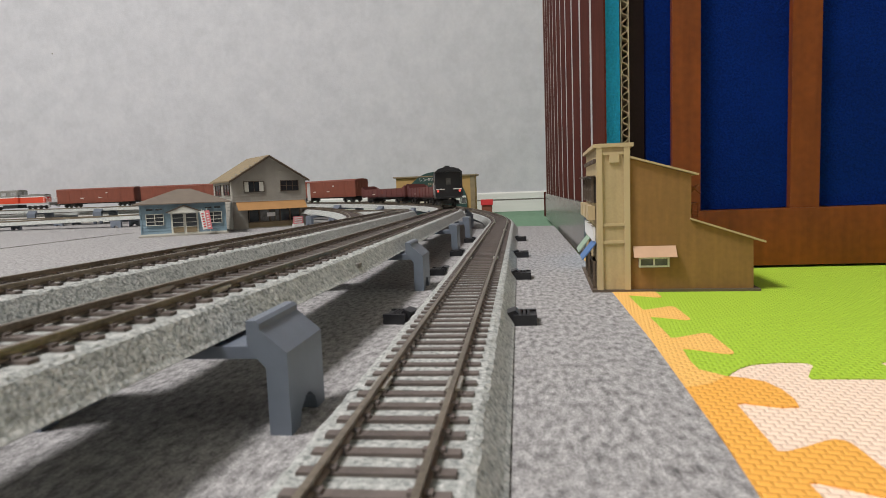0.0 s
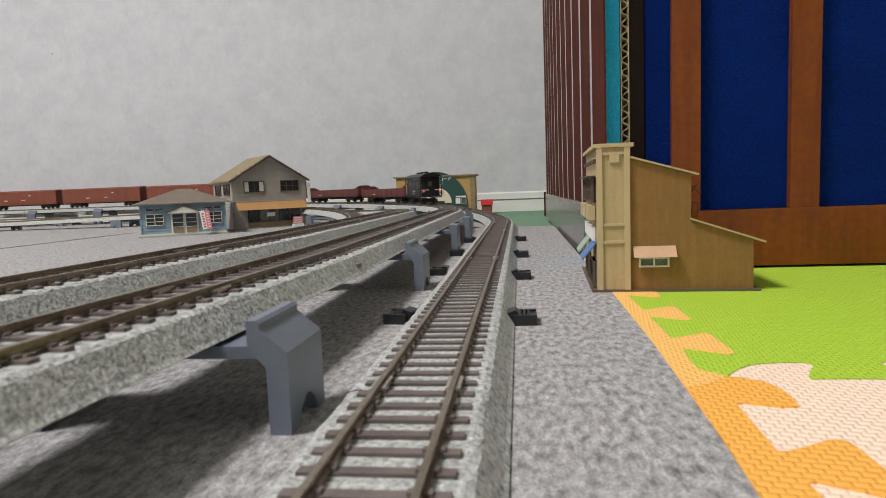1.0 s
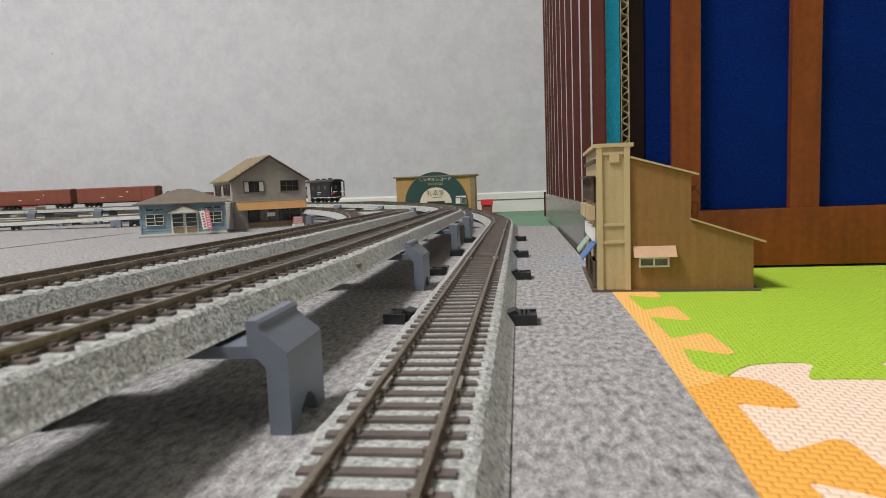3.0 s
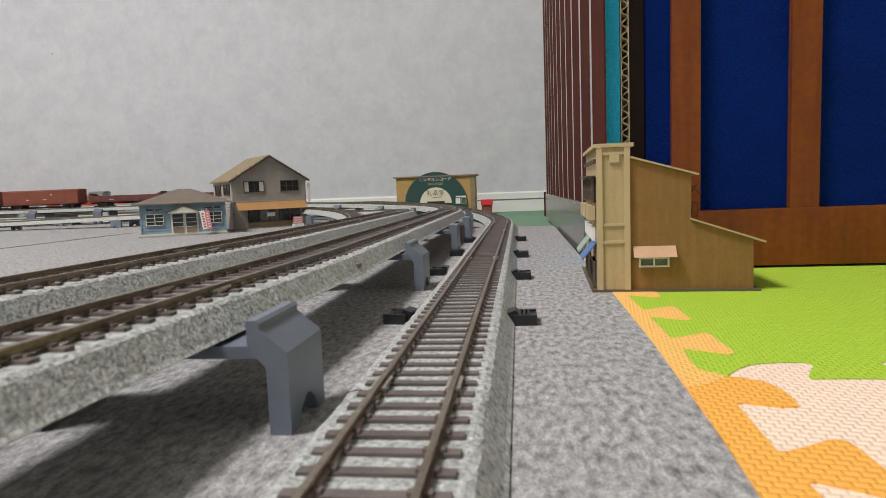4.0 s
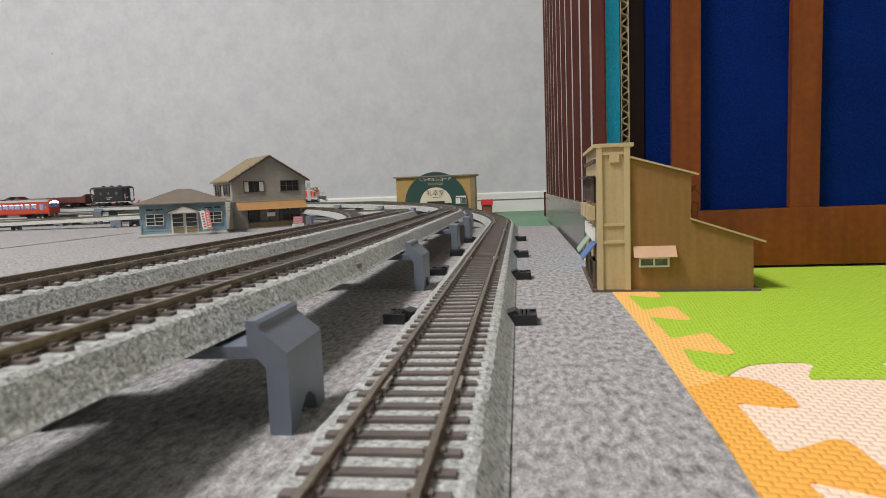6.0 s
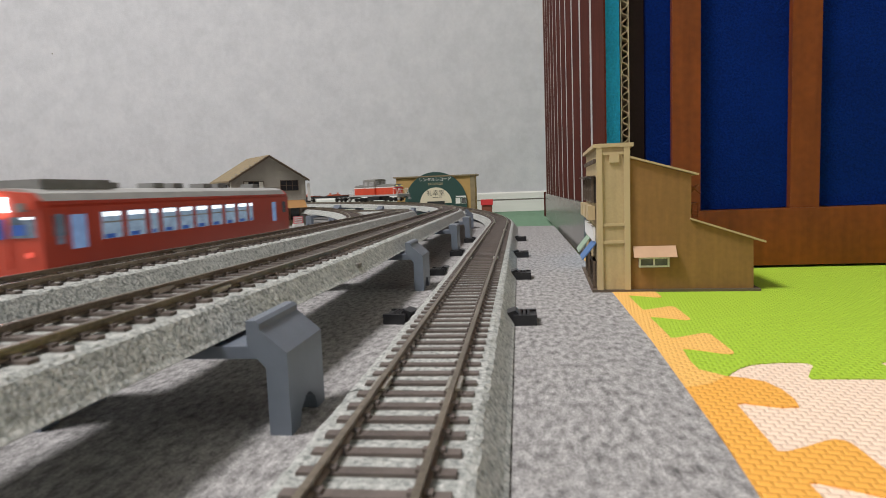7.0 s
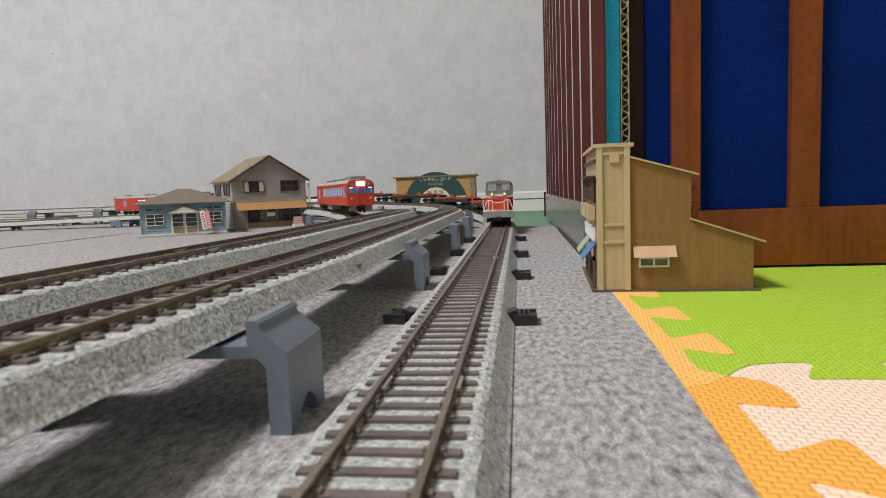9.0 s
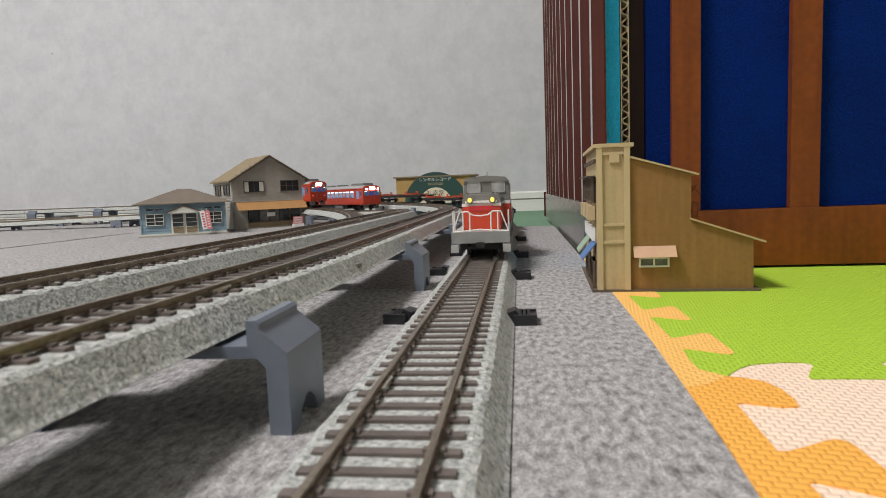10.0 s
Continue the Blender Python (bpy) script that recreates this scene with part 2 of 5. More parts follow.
def prism(bm, outline, lo, hi, axis="y"):
    """A closed outline pushed along one axis; outline gives the other two coordinates in order."""
    def at(p, h):
        return {"x": (h, p[0], p[1]), "y": (p[0], h, p[1]), "z": (p[0], p[1], h)}[axis]
    a = [bm.verts.new(at(p, lo)) for p in outline]
    b = [bm.verts.new(at(p, hi)) for p in outline]
    bm.faces.new(a)
    bm.faces.new(b[::-1])
    n = len(outline)
    for i in range(n):
        bm.faces.new((a[i], b[i], b[(i + 1) % n], a[(i + 1) % n]))
    return a + b


def rod(bm, p, q, r, n=8):
    p, q = Vector(p), Vector(q)
    m = Matrix.Translation((p + q) / 2) @ (q - p).to_track_quat("Z", "Y").to_matrix().to_4x4()
    bmesh.ops.create_cone(bm, cap_ends=True, segments=n, radius1=r, radius2=r, depth=(q - p).length, matrix=m)


def boxed(*args):
    bm = bmesh.new()
    box(bm, *args)
    return bm


def prismed(*args):
    bm = bmesh.new()
    prism(bm, *args)
    return bm


def rods(r, *pairs):
    bm = bmesh.new()
    for p, q in pairs:
        rod(bm, p, q, r)
    return bm


def soften(bm, width, angle=40):
    es = [e for e in bm.edges if len(e.link_faces) == 2 and e.calc_face_angle(0) > radians(angle)]
    if es:
        bmesh.ops.bevel(bm, geom=es, offset=width, segments=2, affect="EDGES", profile=0.5, clamp_overlap=True)
    return bm


def part(name, bm, material, parent=None, label="", smooth=False):
    bmesh.ops.recalc_face_normals(bm, faces=bm.faces)
    me = bpy.data.meshes.new(name)
    bm.to_mesh(me)
    bm.free()
    me.materials.append(material)
    if smooth:
        for p in me.polygons:
            p.use_smooth = True
    ob = new(name, me)
    if parent:
        ob.parent = parent
    if label:
        ob["label"] = label
    return ob


def thing(name, label, category, group="", m=None):
    ob = new(name)
    ob.empty_display_size = 0.01
    if m is not None:
        ob.matrix_world = m
    return tagged(ob, label, category, group)


def setting(name, bm, material, label):
    return tagged(part(name, bm, material), label, "", "", "structure")


def text(name, body, size, material, parent, m, label=""):
    c = bpy.data.curves.new(name, "FONT")
    c.body, c.size, c.align_x, c.align_y, c.extrude = body, size, "CENTER", "CENTER", 0.0002
    c.materials.append(material)
    ob = new(name, c)
    ob.parent = parent
    ob.matrix_basis = m
    if label:
        ob["label"] = label
    return ob


# ---------------------------------------------------------------- room
FLOOR_Z = -0.016
WALL_Y = 1.66
FELT_X = 0.043
setting("ground", boxed(-3.2, 1.8, -2.2, WALL_Y + 0.1, FLOOR_Z - 0.03, FLOOR_Z), M["floor"], "wooden floor of the play room")
setting("wall_north", boxed(-3.2, 1.8, WALL_Y, WALL_Y + 0.1, FLOOR_Z, 2.4), M["wallpaper"], "pale grey wall with mottled wallpaper")
# unseen walls and ceiling, added to close the room and bounce light
setting("wall_south", boxed(-3.2, 1.8, -2.3, -2.2, FLOOR_Z, 2.4), M["bouncewall"], "unseen added room wall, tinted pale green for bounce light")
setting("wall_west", boxed(-3.3, -3.2, -2.3, WALL_Y + 0.1, FLOOR_Z, 2.4), M["bouncewall"], "unseen added room wall, tinted pale green for bounce light")
setting("wall_east", boxed(1.8, 1.9, -2.3, WALL_Y + 0.1, FLOOR_Z, 2.4), M["bouncewall"], "unseen added room wall, tinted pale green for bounce light")
setting("ceiling", boxed(-3.3, 1.9, -2.3, WALL_Y + 0.1, 2.4, 2.5), M["ceiling"], "unseen added ceiling, white for bounce light")
bb = prismed([(WALL_Y, FLOOR_Z), (WALL_Y, 0.040), (WALL_Y - 0.006, 0.040), (WALL_Y - 0.009, 0.036), (WALL_Y - 0.009, 0.0215), (WALL_Y - 0.006, 0.0205),
              (WALL_Y - 0.006, 0.018), (WALL_Y - 0.011, 0.017), (WALL_Y - 0.011, FLOOR_Z)], -3.2, 1.8, "x")
base_ob = setting("baseboard", bb, M["board"], "white glossy baseboard with a dark groove")
part("groove_strip", boxed(-3.2, 1.8, WALL_Y - 0.0075, WALL_Y - 0.005, 0.0182, 0.0203), M["groove"], base_ob)
setting("carpet", boxed(-1.2, 0.6, 0.80, WALL_Y - 0.012, FLOOR_Z, FLOOR_Z + 0.004), M["dullgreen"], "dull green carpet between felt and wall")

# the felt: two sheets that meet in a thin seam, the eastern one ends short of the wall
felt = bmesh.new()
edge = [(-0.0235 - 0.76 + 0.778 * math.cos(a), 0.77 + 0.778 * math.sin(a)) for a in np.linspace(0.08, 1.45, 14)]
prism(felt, [(-2.75, -1.6), (FELT_X - 0.010, -1.6), (FELT_X - 0.0051, 0.10), (FELT_X - 0.0025, 0.152), (FELT_X - 0.0009, 0.205), (FELT_X + 0.0003, 0.30), (FELT_X + 0.001, 0.815), (-0.004, 0.822)] + edge + [(-2.75, 1.56)],
      FLOOR_Z, 0.0, "z")
tagged(part("felt_sheet", felt, M["felt"]), "thick mottled grey felt sheet under the tracks", "felt")
seam = boxed(-0.6415, -0.6395, -0.5, 0.955, 0.0, 0.0006)
tagged(part("felt_seam", seam, M["groove"]), "thin dark seam between two felt sheets", "seam")
for key, scale, amount, stretch in (("wood", 260, 0.13, (1, 1, 0.05)), ("darkwood", 260, 0.22, (1, 1, 0.05)), ("ochre", 420, 0.08, (1, 1, 0.08)), ("sand", 300, 0.07, (1, 1, 0.1)),
                                    ("boxcar", 300, 0.10, (1, 1, 0.15)), ("tanroof", 300, 0.10, (0.1, 1, 1)), ("board", 120, 0.03, (0.05, 1, 1))):
    streaks(M[key], scale, amount, stretch)
mark = bmesh.new()
rod(mark, (-1.3157, WALL_Y - 0.0005, 0.4824), (-1.3157, WALL_Y + 0.001, 0.4824), 0.0022, 10)
tagged(part("wall_mark", mark, M["groove"]), "small dark mark on the wallpaper", "mark")

# ---------------------------------------------------------------- tracks
RAIL_TOP = 0.0105
GAUGE = 0.0165
PITCH = 0.00744
SECTION = 0.2455
# x of the straight, y where the curve begins, radius
LINES = dict(outer=(-0.0235, 0.77, 0.76), high=(-0.083, 0.68, 0.78), ramp=(-0.143, 0.68, 0.72), inner=(-0.195, 0.65, 0.55))
# height of the rail's top along each line: pairs (s, z)
HEIGHTS = dict(
    outer=[(-2, RAIL_TOP), (0.05, RAIL_TOP), (0.15, 0.0125), (0.28, 0.0160), (0.50, 0.0255), (0.70, 0.0320), (2.4, 0.0320), (3.6, RAIL_TOP), (4, RAIL_TOP)],
    high=[(-2, 0.030), (0.45, 0.030), (0.75, 0.034), (1.2, 0.042), (2.4, 0.043), (3.5, 0.030), (4, 0.030)],
    ramp=[(-4.5, 0.0195), (-2.4, 0.0195), (-1.4, 0.0305), (0.05, 0.0305), (0.45, 0.0205), (4, 0.0195)],
    inner=[(-4.5, 0.0205), (-2.6, 0.0205), (-1.5, 0.0125), (-0.35, 0.0125), (0.05, 0.0190), (0.30, 0.0265), (0.45, 0.0305), (0.6, 0.0310), (1.2, 0.0205), (4, 0.0205)],
)


# the near straights lie a little askew: y of the joint where they bend, slope
LEAN = dict(high=(0.24, 0.042), ramp=(0.36, 0.042))


def along(line, s, off=0.0):
    """Place on a line s metres past the start of its curve: x, y, rail height, heading (radians to the left of +y)."""
    x0, y0, r = LINES[line]
    arc, run_x, run_y = r * math.pi / 2, 0.60, y0 + 0.40
    total = 4 * arc + 2 * run_x + 2 * run_y
    s = (s + total / 2) % total - total / 2
    k, x, y, h = s + run_y, x0, -0.40, 0.0
    if k < 0:
        k += total
    for length, bent in ((run_y, 0), (arc, 1), (run_x, 0), (arc, 1), (run_y, 0), (arc, 1), (run_x, 0), (arc, 1)):
        d = min(k, length)
        if bent:
            a = d / r
            cx, cy = x - r * math.cos(h), y - r * math.sin(h)
            x, y, h = cx + r * math.cos(h + a), cy + r * math.sin(h + a), h + a
        else:
            x, y = x - d * math.sin(h), y + d * math.cos(h)
        k -= d
        if k <= 0:
            break
    if line in LEAN and h == 0.0 and abs(x - x0) < 1e-6:
        bend_y, slope = LEAN[line]
        short = min(max(bend_y - y, 0.0), 0.30) * min(max((y + 0.40) / 0.30, 0.0), 1.0)
        x -= slope * short
        h = -slope if bend_y > y > -0.05 else 0.0
    ss, zs = zip(*HEIGHTS[line])
    return x + off * math.cos(h), y + off * math.sin(h), float(np.interp(s, ss, zs)), h


SLEEPER_OUT = [(-0.013, 0.0068), (0.013, 0.0068), (0.0128, 0.0085), (-0.0128, 0.0085)]
sleeper_bm = prismed(SLEEPER_OUT, -0.0012, 0.0012)
for sx in (-1, 1):
    box(sleeper_bm, sx * GAUGE / 2 - 0.0019, sx * GAUGE / 2 + 0.0019, -0.0008, 0.0008, 0.0085, 0.0091)
sleeper_mesh = bpy.data.meshes.new("sleeper")
bmesh.ops.recalc_face_normals(sleeper_bm, faces=sleeper_bm.faces)
sleeper_bm.to_mesh(sleeper_mesh)
sleeper_bm.free()
sleeper_mesh.materials.append(M["sleeper"])

BED = [(-0.0192, 0.0), (-0.0205, 0.0007), (-0.0196, 0.0016), (-0.0158, 0.0072), (-0.0143, 0.0078), (0.0143, 0.0078), (0.0158, 0.0072), (0.0196, 0.0016), (0.0205, 0.0007), (0.0192, 0.0)]


def rail_outline(c):
    return [(c - 0.0011, 0.0085), (c + 0.0011, 0.0085), (c + 0.0011, 0.0088), (c + 0.0004, 0.0091), (c + 0.0004, 0.0097), (c + 0.0006, 0.0099),
            (c + 0.0006, RAIL_TOP), (c - 0.0006, RAIL_TOP), (c - 0.0006, 0.0099), (c - 0.0004, 0.0097), (c - 0.0004, 0.0091), (c - 0.0011, 0.0088)]


def sweep(outline, stations):
    bm = bmesh.new()
    rings = []
    for x, y, z, h in stations:
        rings.append([bm.verts.new((x + p[0] * math.cos(h), y + p[0] * math.sin(h), z + p[1] - RAIL_TOP)) for p in outline])
    for a, b in zip(rings, rings[1:]):
        for i in range(len(outline)):
            j = (i + 1) % len(outline)
            bm.faces.new((a[i], a[j], b[j], b[i]))
    bm.faces.new(rings[0])
    bm.faces.new(rings[-1][::-1])
    return bm


def ragged_bed(stations):
    """Ballast bed whose upper edges are uneven, like moulded stones."""
    bm = bmesh.new()
    rings = []
    rnd = random.Random(3)
    for x, y, z, h in stations:
        ring = []
        for i, p in enumerate(BED):
            o = p[0] + (rnd.uniform(-0.0004, 0.0004) if i in (3, 4, 5, 6) else 0)
            v = p[1] + (rnd.uniform(-0.0002, 0.0002) if i in (3, 4, 5, 6) else 0)
            ring.append(bm.verts.new((x + o * math.cos(h), y + o * math.sin(h), z + v - RAIL_TOP)))
        rings.append(ring)
    for a, b in zip(rings, rings[1:]):
        for i in range(len(BED)):
            j = (i + 1) % len(BED)
            bm.faces.new((a[i], a[j], b[j], b[i]))
    bm.faces.new(rings[0])
    bm.faces.new(rings[-1][::-1])
    return bm


def lay(line, s0, s1, singles, label):
    """One section of track between two places on a line, a thing of its own."""
    n = max(2, round((s1 - s0) / 0.012))
    fine = 4 if singles else 1
    root = thing("track_section", label, "track", "track sections of the " + line + " line")
    st = [along(line, s0 + 0.0002 + (s1 - s0 - 0.0004) * i / (n * fine)) for i in range(n * fine + 1)]
    part("roadbed", ragged_bed(st), M["ballast"], root)
    st = [along(line, s0 + (s1 - s0) * i / n) for i in range(n + 1)]
    for sx in (-1, 1):
        part("rail", sweep(rail_outline(sx * GAUGE / 2), st), M["rail"], root)
    count = round((s1 - s0) / PITCH)
    rest = bmesh.new()
    for i in range(count):
        x, y, z, h = along(line, s0 + (i + 0.5) * (s1 - s0) / count)
        m = Matrix.Translation((x, y, z - RAIL_TOP)) @ Matrix.Rotation(h, 4, "Z")
        if singles:
            ob = new("sleeper", sleeper_mesh)
            ob.parent, ob.matrix_basis = root, m
        else:
            vs = prism(rest, SLEEPER_OUT, -0.0014, 0.0014)
            bmesh.ops.transform(rest, matrix=m, verts=vs)
    if singles:
        rest.free()
    else:
        tagged(part("sleepers", rest, M["sleeper"], root), kind="stuff")
    x, y, z, h = along(line, s0)
    for sx in (-1, 1):
        bm = bmesh.new()
        m = Matrix.Translation((x, y, z - RAIL_TOP)) @ Matrix.Rotation(h, 4, "Z")
        c = sx * GAUGE / 2
        box(bm, c + 0.0005, c + 0.0016, -0.0045, 0.0045, 0.0085, 0.0097, m)
        box(bm, c - 0.0016, c - 0.0005, -0.0045, 0.0045, 0.0085, 0.0097, m)
        part("rail_joiner", bm, M["joiner"], root, "bright metal rail joiner")
    return root


TRACK_LABEL = dict(
    outer="track section with brown sleepers on grey ballast, on felt",
    high="raised track section with brown sleepers on grey ballast",
    ramp="raised track section with brown sleepers on grey ballast",
    inner="track section with brown sleepers on grey ballast, on felt",
)
JOINT = dict(outer=0.132, high=0.150, ramp=0.262, inner=0.15)
for line, (x0, y0, r) in LINES.items():
    arc, low = r * math.pi / 2, -0.40 - y0
    total = 4 * arc + 1.2 + 2 * (y0 + 0.40)
    s = JOINT[line] - y0 - 2 * SECTION
    lay(line, low, s, False, TRACK_LABEL[line])
    while s < -0.02:
        e = s + SECTION
        if e > -0.06:
            e = 0.0
        lay(line, s, e, line != "inner" and -0.01 < y0 + e < 0.95, TRACK_LABEL[line])
        s = e
    bent = TRACK_LABEL[line].replace("track section", "curved track section")
    for i in range(4):
        lay(line, arc * i / 4, arc * (i + 1) / 4, False, bent)
    for i in range(3):
        lay(line, arc + 0.2 * i, arc + 0.2 * (i + 1), False, TRACK_LABEL[line])
    s = arc + 0.6
    for length, n, label in ((arc, 4, bent), (y0 + 0.40, 4, TRACK_LABEL[line]), (arc, 4, bent), (0.60, 3, TRACK_LABEL[line]), (arc, 4, bent)):
        for i in range(n):
            lay(line, s + length * i / n, s + length * (i + 1) / n, False, label)
        s += length
# notch in the bed's side: a dark box imitates its shaded hollow
bm = boxed(-0.0660, -0.0642, 0.2360, 0.2425, 0.0214, 0.0240)
tagged(part("bed_clip", bm, M["groove"]), "small dark box for the shaded notch in the raised track bed", "clip")


# piers: a cross beam, two legs with an arch between the feet, sloped shoulders and a lip that holds the bed
def pier(m, z, style):
    """style: tall (sloped shoulders), plain (straight legs with a flat cap) or low (no lips above the deck)."""
    root = thing("track_pier", "blue-grey plastic pier that carries the raised track", "pier", "track piers", m)
    deck = z - RAIL_TOP
    part("cross_beam", soften(boxed(-0.0262, 0.0262, -0.0085, 0.0085, max(0.0, deck - 0.0032), deck - 0.0004), 0.0006), M["pier"], root)
    k = deck / 0.0195
    for sx in (-1, 1):
        out = [(-0.0115, 0), (-0.0060, 0), (-0.0045, 0.0036 * k), (-0.0012, 0.0058 * k), (0.0012, 0.0058 * k), (0.0045, 0.0036 * k), (0.0060, 0), (0.0115, 0), (0.0115, 0.0150 * k), (-0.0115, 0.0150 * k)]
        part("leg", soften(prismed(out, sx * 0.0276, sx * 0.0325, "x"), 0.00025), M["pier"], root)
        if style == "tall":
            out = [(sx * 0.0276, 0.0150 * k), (sx * 0.0325, 0.0150 * k), (sx * 0.0325, 0.0184 * k), (sx * 0.0266, deck + 0.0040), (sx * 0.0266, deck + 0.0053), (sx * 0.0258, deck + 0.0060),
                   (sx * 0.0236, deck + 0.0060), (sx * 0.0236, deck + 0.0006), (sx * 0.0246, deck - 0.0010)]
        elif style == "plain":
            out = [(sx * 0.0276, 0.0150 * k), (sx * 0.0325, 0.0150 * k), (sx * 0.0325, deck + 0.0032), (sx * 0.0315, deck + 0.0040), (sx * 0.0258, deck + 0.0040), (sx * 0.0258, deck - 0.0004)]
        else:
            out = [(sx * 0.0276, 0.0150 * k), (sx * 0.0325, 0.0150 * k), (sx * 0.0325, deck - 0.0012), (sx * 0.0315, deck - 0.0006), (sx * 0.0240, deck - 0.0006), (sx * 0.0240, 0.0152 * k)]
        part("shoulder", soften(prismed(out, -0.0115, 0.0115), 0.00025), M["pier"], root)
    return root


first = {}
for line in ("high", "ramp", "inner", "outer"):
    x0, y0, r = LINES[line]
    s = dict(high=0.136, ramp=0.10, inner=0.19, outer=1.00)[line] - y0
    total = 2 * math.pi * r + 1.2 + 2 * (y0 + 0.40)
    end = s + total - 0.1 if line != "outer" else 3.3
    count = 0
    while s < end:
        x, y, z, h = along(line, s)
        if line == "high" and count == 0:
            x, h = x0, 0.0
        style = "low" if line != "high" else "plain" if count in (2, 3) else "tall"
        m = Matrix.Translation((x, y, 0)) @ Matrix.Rotation(h, 4, "Z")
        key = (round(z * 2000), style)
        if key in first:
            copy_thing(first[key], m)
        else:
            first[key] = pier(m, z, style)
        s += (0.189, 0.180, 0.125)[count] if line == "high" and count < 3 else 0.183 if line == "high" else 0.28
        count += 1


# black clips that hold the outer line on the felt
def track_clip(m):
    root = thing("track_clip", "small black plastic clip beside the track bed", "clip", "track clips", m)
    bm = bmesh.new()
    box(bm, 0.0, 0.009, -0.0065, -0.0045, 0.0, 0.0040)
    box(bm, 0.0, 0.009, 0.0045, 0.0065, 0.0, 0.0040)
    box(bm, 0.0065, 0.009, -0.0045, 0.0045, 0.0, 0.0034)
    part("bracket", soften(bm, 0.0004), M["black"], root)
    part("tongue", prismed([(-0.0022, 0.0045), (0.001, 0.0055), (0.0045, 0.0016), (0.0045, 0.0002), (0.0, 0.0002)], -0.0042, 0.0042), M["black"], root)
    bm = bmesh.new()
    for i in range(4):
        rod(bm, (0.0012 + i * 0.0016, -0.0046, 0.0036), (0.0012 + i * 0.0016, 0.0046, 0.0036), 0.0006)
    part("hinge_pins", bm, M["black"], root)
    return root


clip = None
for x, y, turn in ((-0.0035, 0.236, 0), (-0.0035, 0.352, 0), (-0.0032, 0.462, 0), (-0.0032, 0.60, 0), (-0.0450, 0.240, 174), (-0.0465, 0.376, 178), (-0.0460, 0.482, 180), (-0.0450, 0.60, 180)):
    m = pose(x, y, 0, 0, 0, turn)
    clip = copy_thing(clip, m) if clip else track_clip(m)

# ---------------------------------------------------------------- foam mats
def dovetails(start, pitch, count, low, high, root, tip):
    """Rounded dovetail teeth along an axis: pairs (place along, place across)."""
    pts = []
    half = ((-root, 0.0), (-root, 0.12), (-0.55 * root - 0.45 * tip, 0.45), (-0.12 * root - 0.88 * tip, 0.72), (-tip, 0.86), (-0.95 * tip, 0.96), (-0.82 * tip, 1.0))
    for k in range(count):
        for u, v in half + tuple((-u, v) for u, v in half[::-1]):
            pts.append((start + k * pitch + u, low + v * (high - low)))
    return pts


MAT_TOP = 0.0
west = [(x, y) for y, x in dovetails(0.2018, 0.0477, 5, 0.0490, 0.0630, 0.0072, 0.0133)]
near_teeth = [(x, y) for y, x in dovetails(-0.0525, 0.0415, 5, 0.0476, 0.0628, 0.0062, 0.0122)]
corner, split = (0.0533, 0.1667), [(0.0475, 0.1606), (0.0440, 0.1588), (0.0404, 0.1575)]
# the strip's tooth that reaches into the tile's corner
hook = [(0.0575, 0.1652), (0.0612, 0.1622), (0.0629, 0.1560), (0.0628, 0.1490), (0.0618, 0.1442), (0.0580, 0.1438), (0.0540, 0.1452), (0.0510, 0.1466), (0.0488, 0.1460)]
north = dovetails(0.0683, 0.0405, 8, 0.1650, 0.1800, 0.0054, 0.0112)[7:]
g = 0.00015
rim = [(0.0393, 0.125), (0.0378, 0.10), (0.0378, -0.3)]
upper = [(0.0404, 0.1575), (0.0420, 0.205), (0.0432, 0.30), (0.0440, 0.45), (0.0490, 0.45)] + west[::-1] + [(0.0478, 0.180), (0.0480, 0.173)] + [corner] + split[:2]
bm = bmesh.new()
prism(bm, upper, FLOOR_Z, MAT_TOP + 0.0002, "z")
tagged(part("foam_mat_edge", soften(bm, 0.0003, 60), M["yellow"]), "light yellow foam edge strip with jigsaw teeth, on the floor", "play mat", "foam edge strips")
lower = [corner] + hook + near_teeth[::-1] + [(0.0476, -0.3)] + rim[::-1] + [(x, y - g) for x, y in split[::-1]]
bm = bmesh.new()
prism(bm, lower, FLOOR_Z, MAT_TOP + 0.0002, "z")
tagged(part("foam_mat_edge", soften(bm, 0.0003, 60), M["amber"]), "amber foam edge strip with jigsaw teeth, on the floor", "play mat", "foam edge strips")
bm = bmesh.new()
lobe = [(0.0560, 0.1705), (0.0593, 0.1745), (0.0625, 0.1772), (0.0658, 0.1788), (0.0720, 0.1800)]
green = [(x + g, y) for x, y in [(0.0480, 0.173), (0.0478, 0.180)] + west] + [(0.0492, 0.60), (1.2, 0.60), (1.2, 0.1650)] + [(x, y + g) for x, y in north[::-1] + lobe[::-1] + [corner]]
prism(bm, green, FLOOR_Z, MAT_TOP, "z")
tagged(part("foam_mat_tile", soften(bm, 0.0003, 60), M["green"]), "bright green foam tile with jigsaw edges, on the floor", "play mat", "foam tiles")
bm = bmesh.new()
cream = [(x + g, y) for x, y in near_teeth + hook[::-1] + [corner]] + lobe + north + [(0.36, 0.1650), (0.36, -0.3), (0.0478, -0.3)]
prism(bm, cream, FLOOR_Z, MAT_TOP - 0.0002, "z")
tagged(part("foam_mat_tile", soften(bm, 0.0003, 60), M["cream"]), "cream foam tile with jigsaw edges, on the floor", "play mat", "foam tiles")

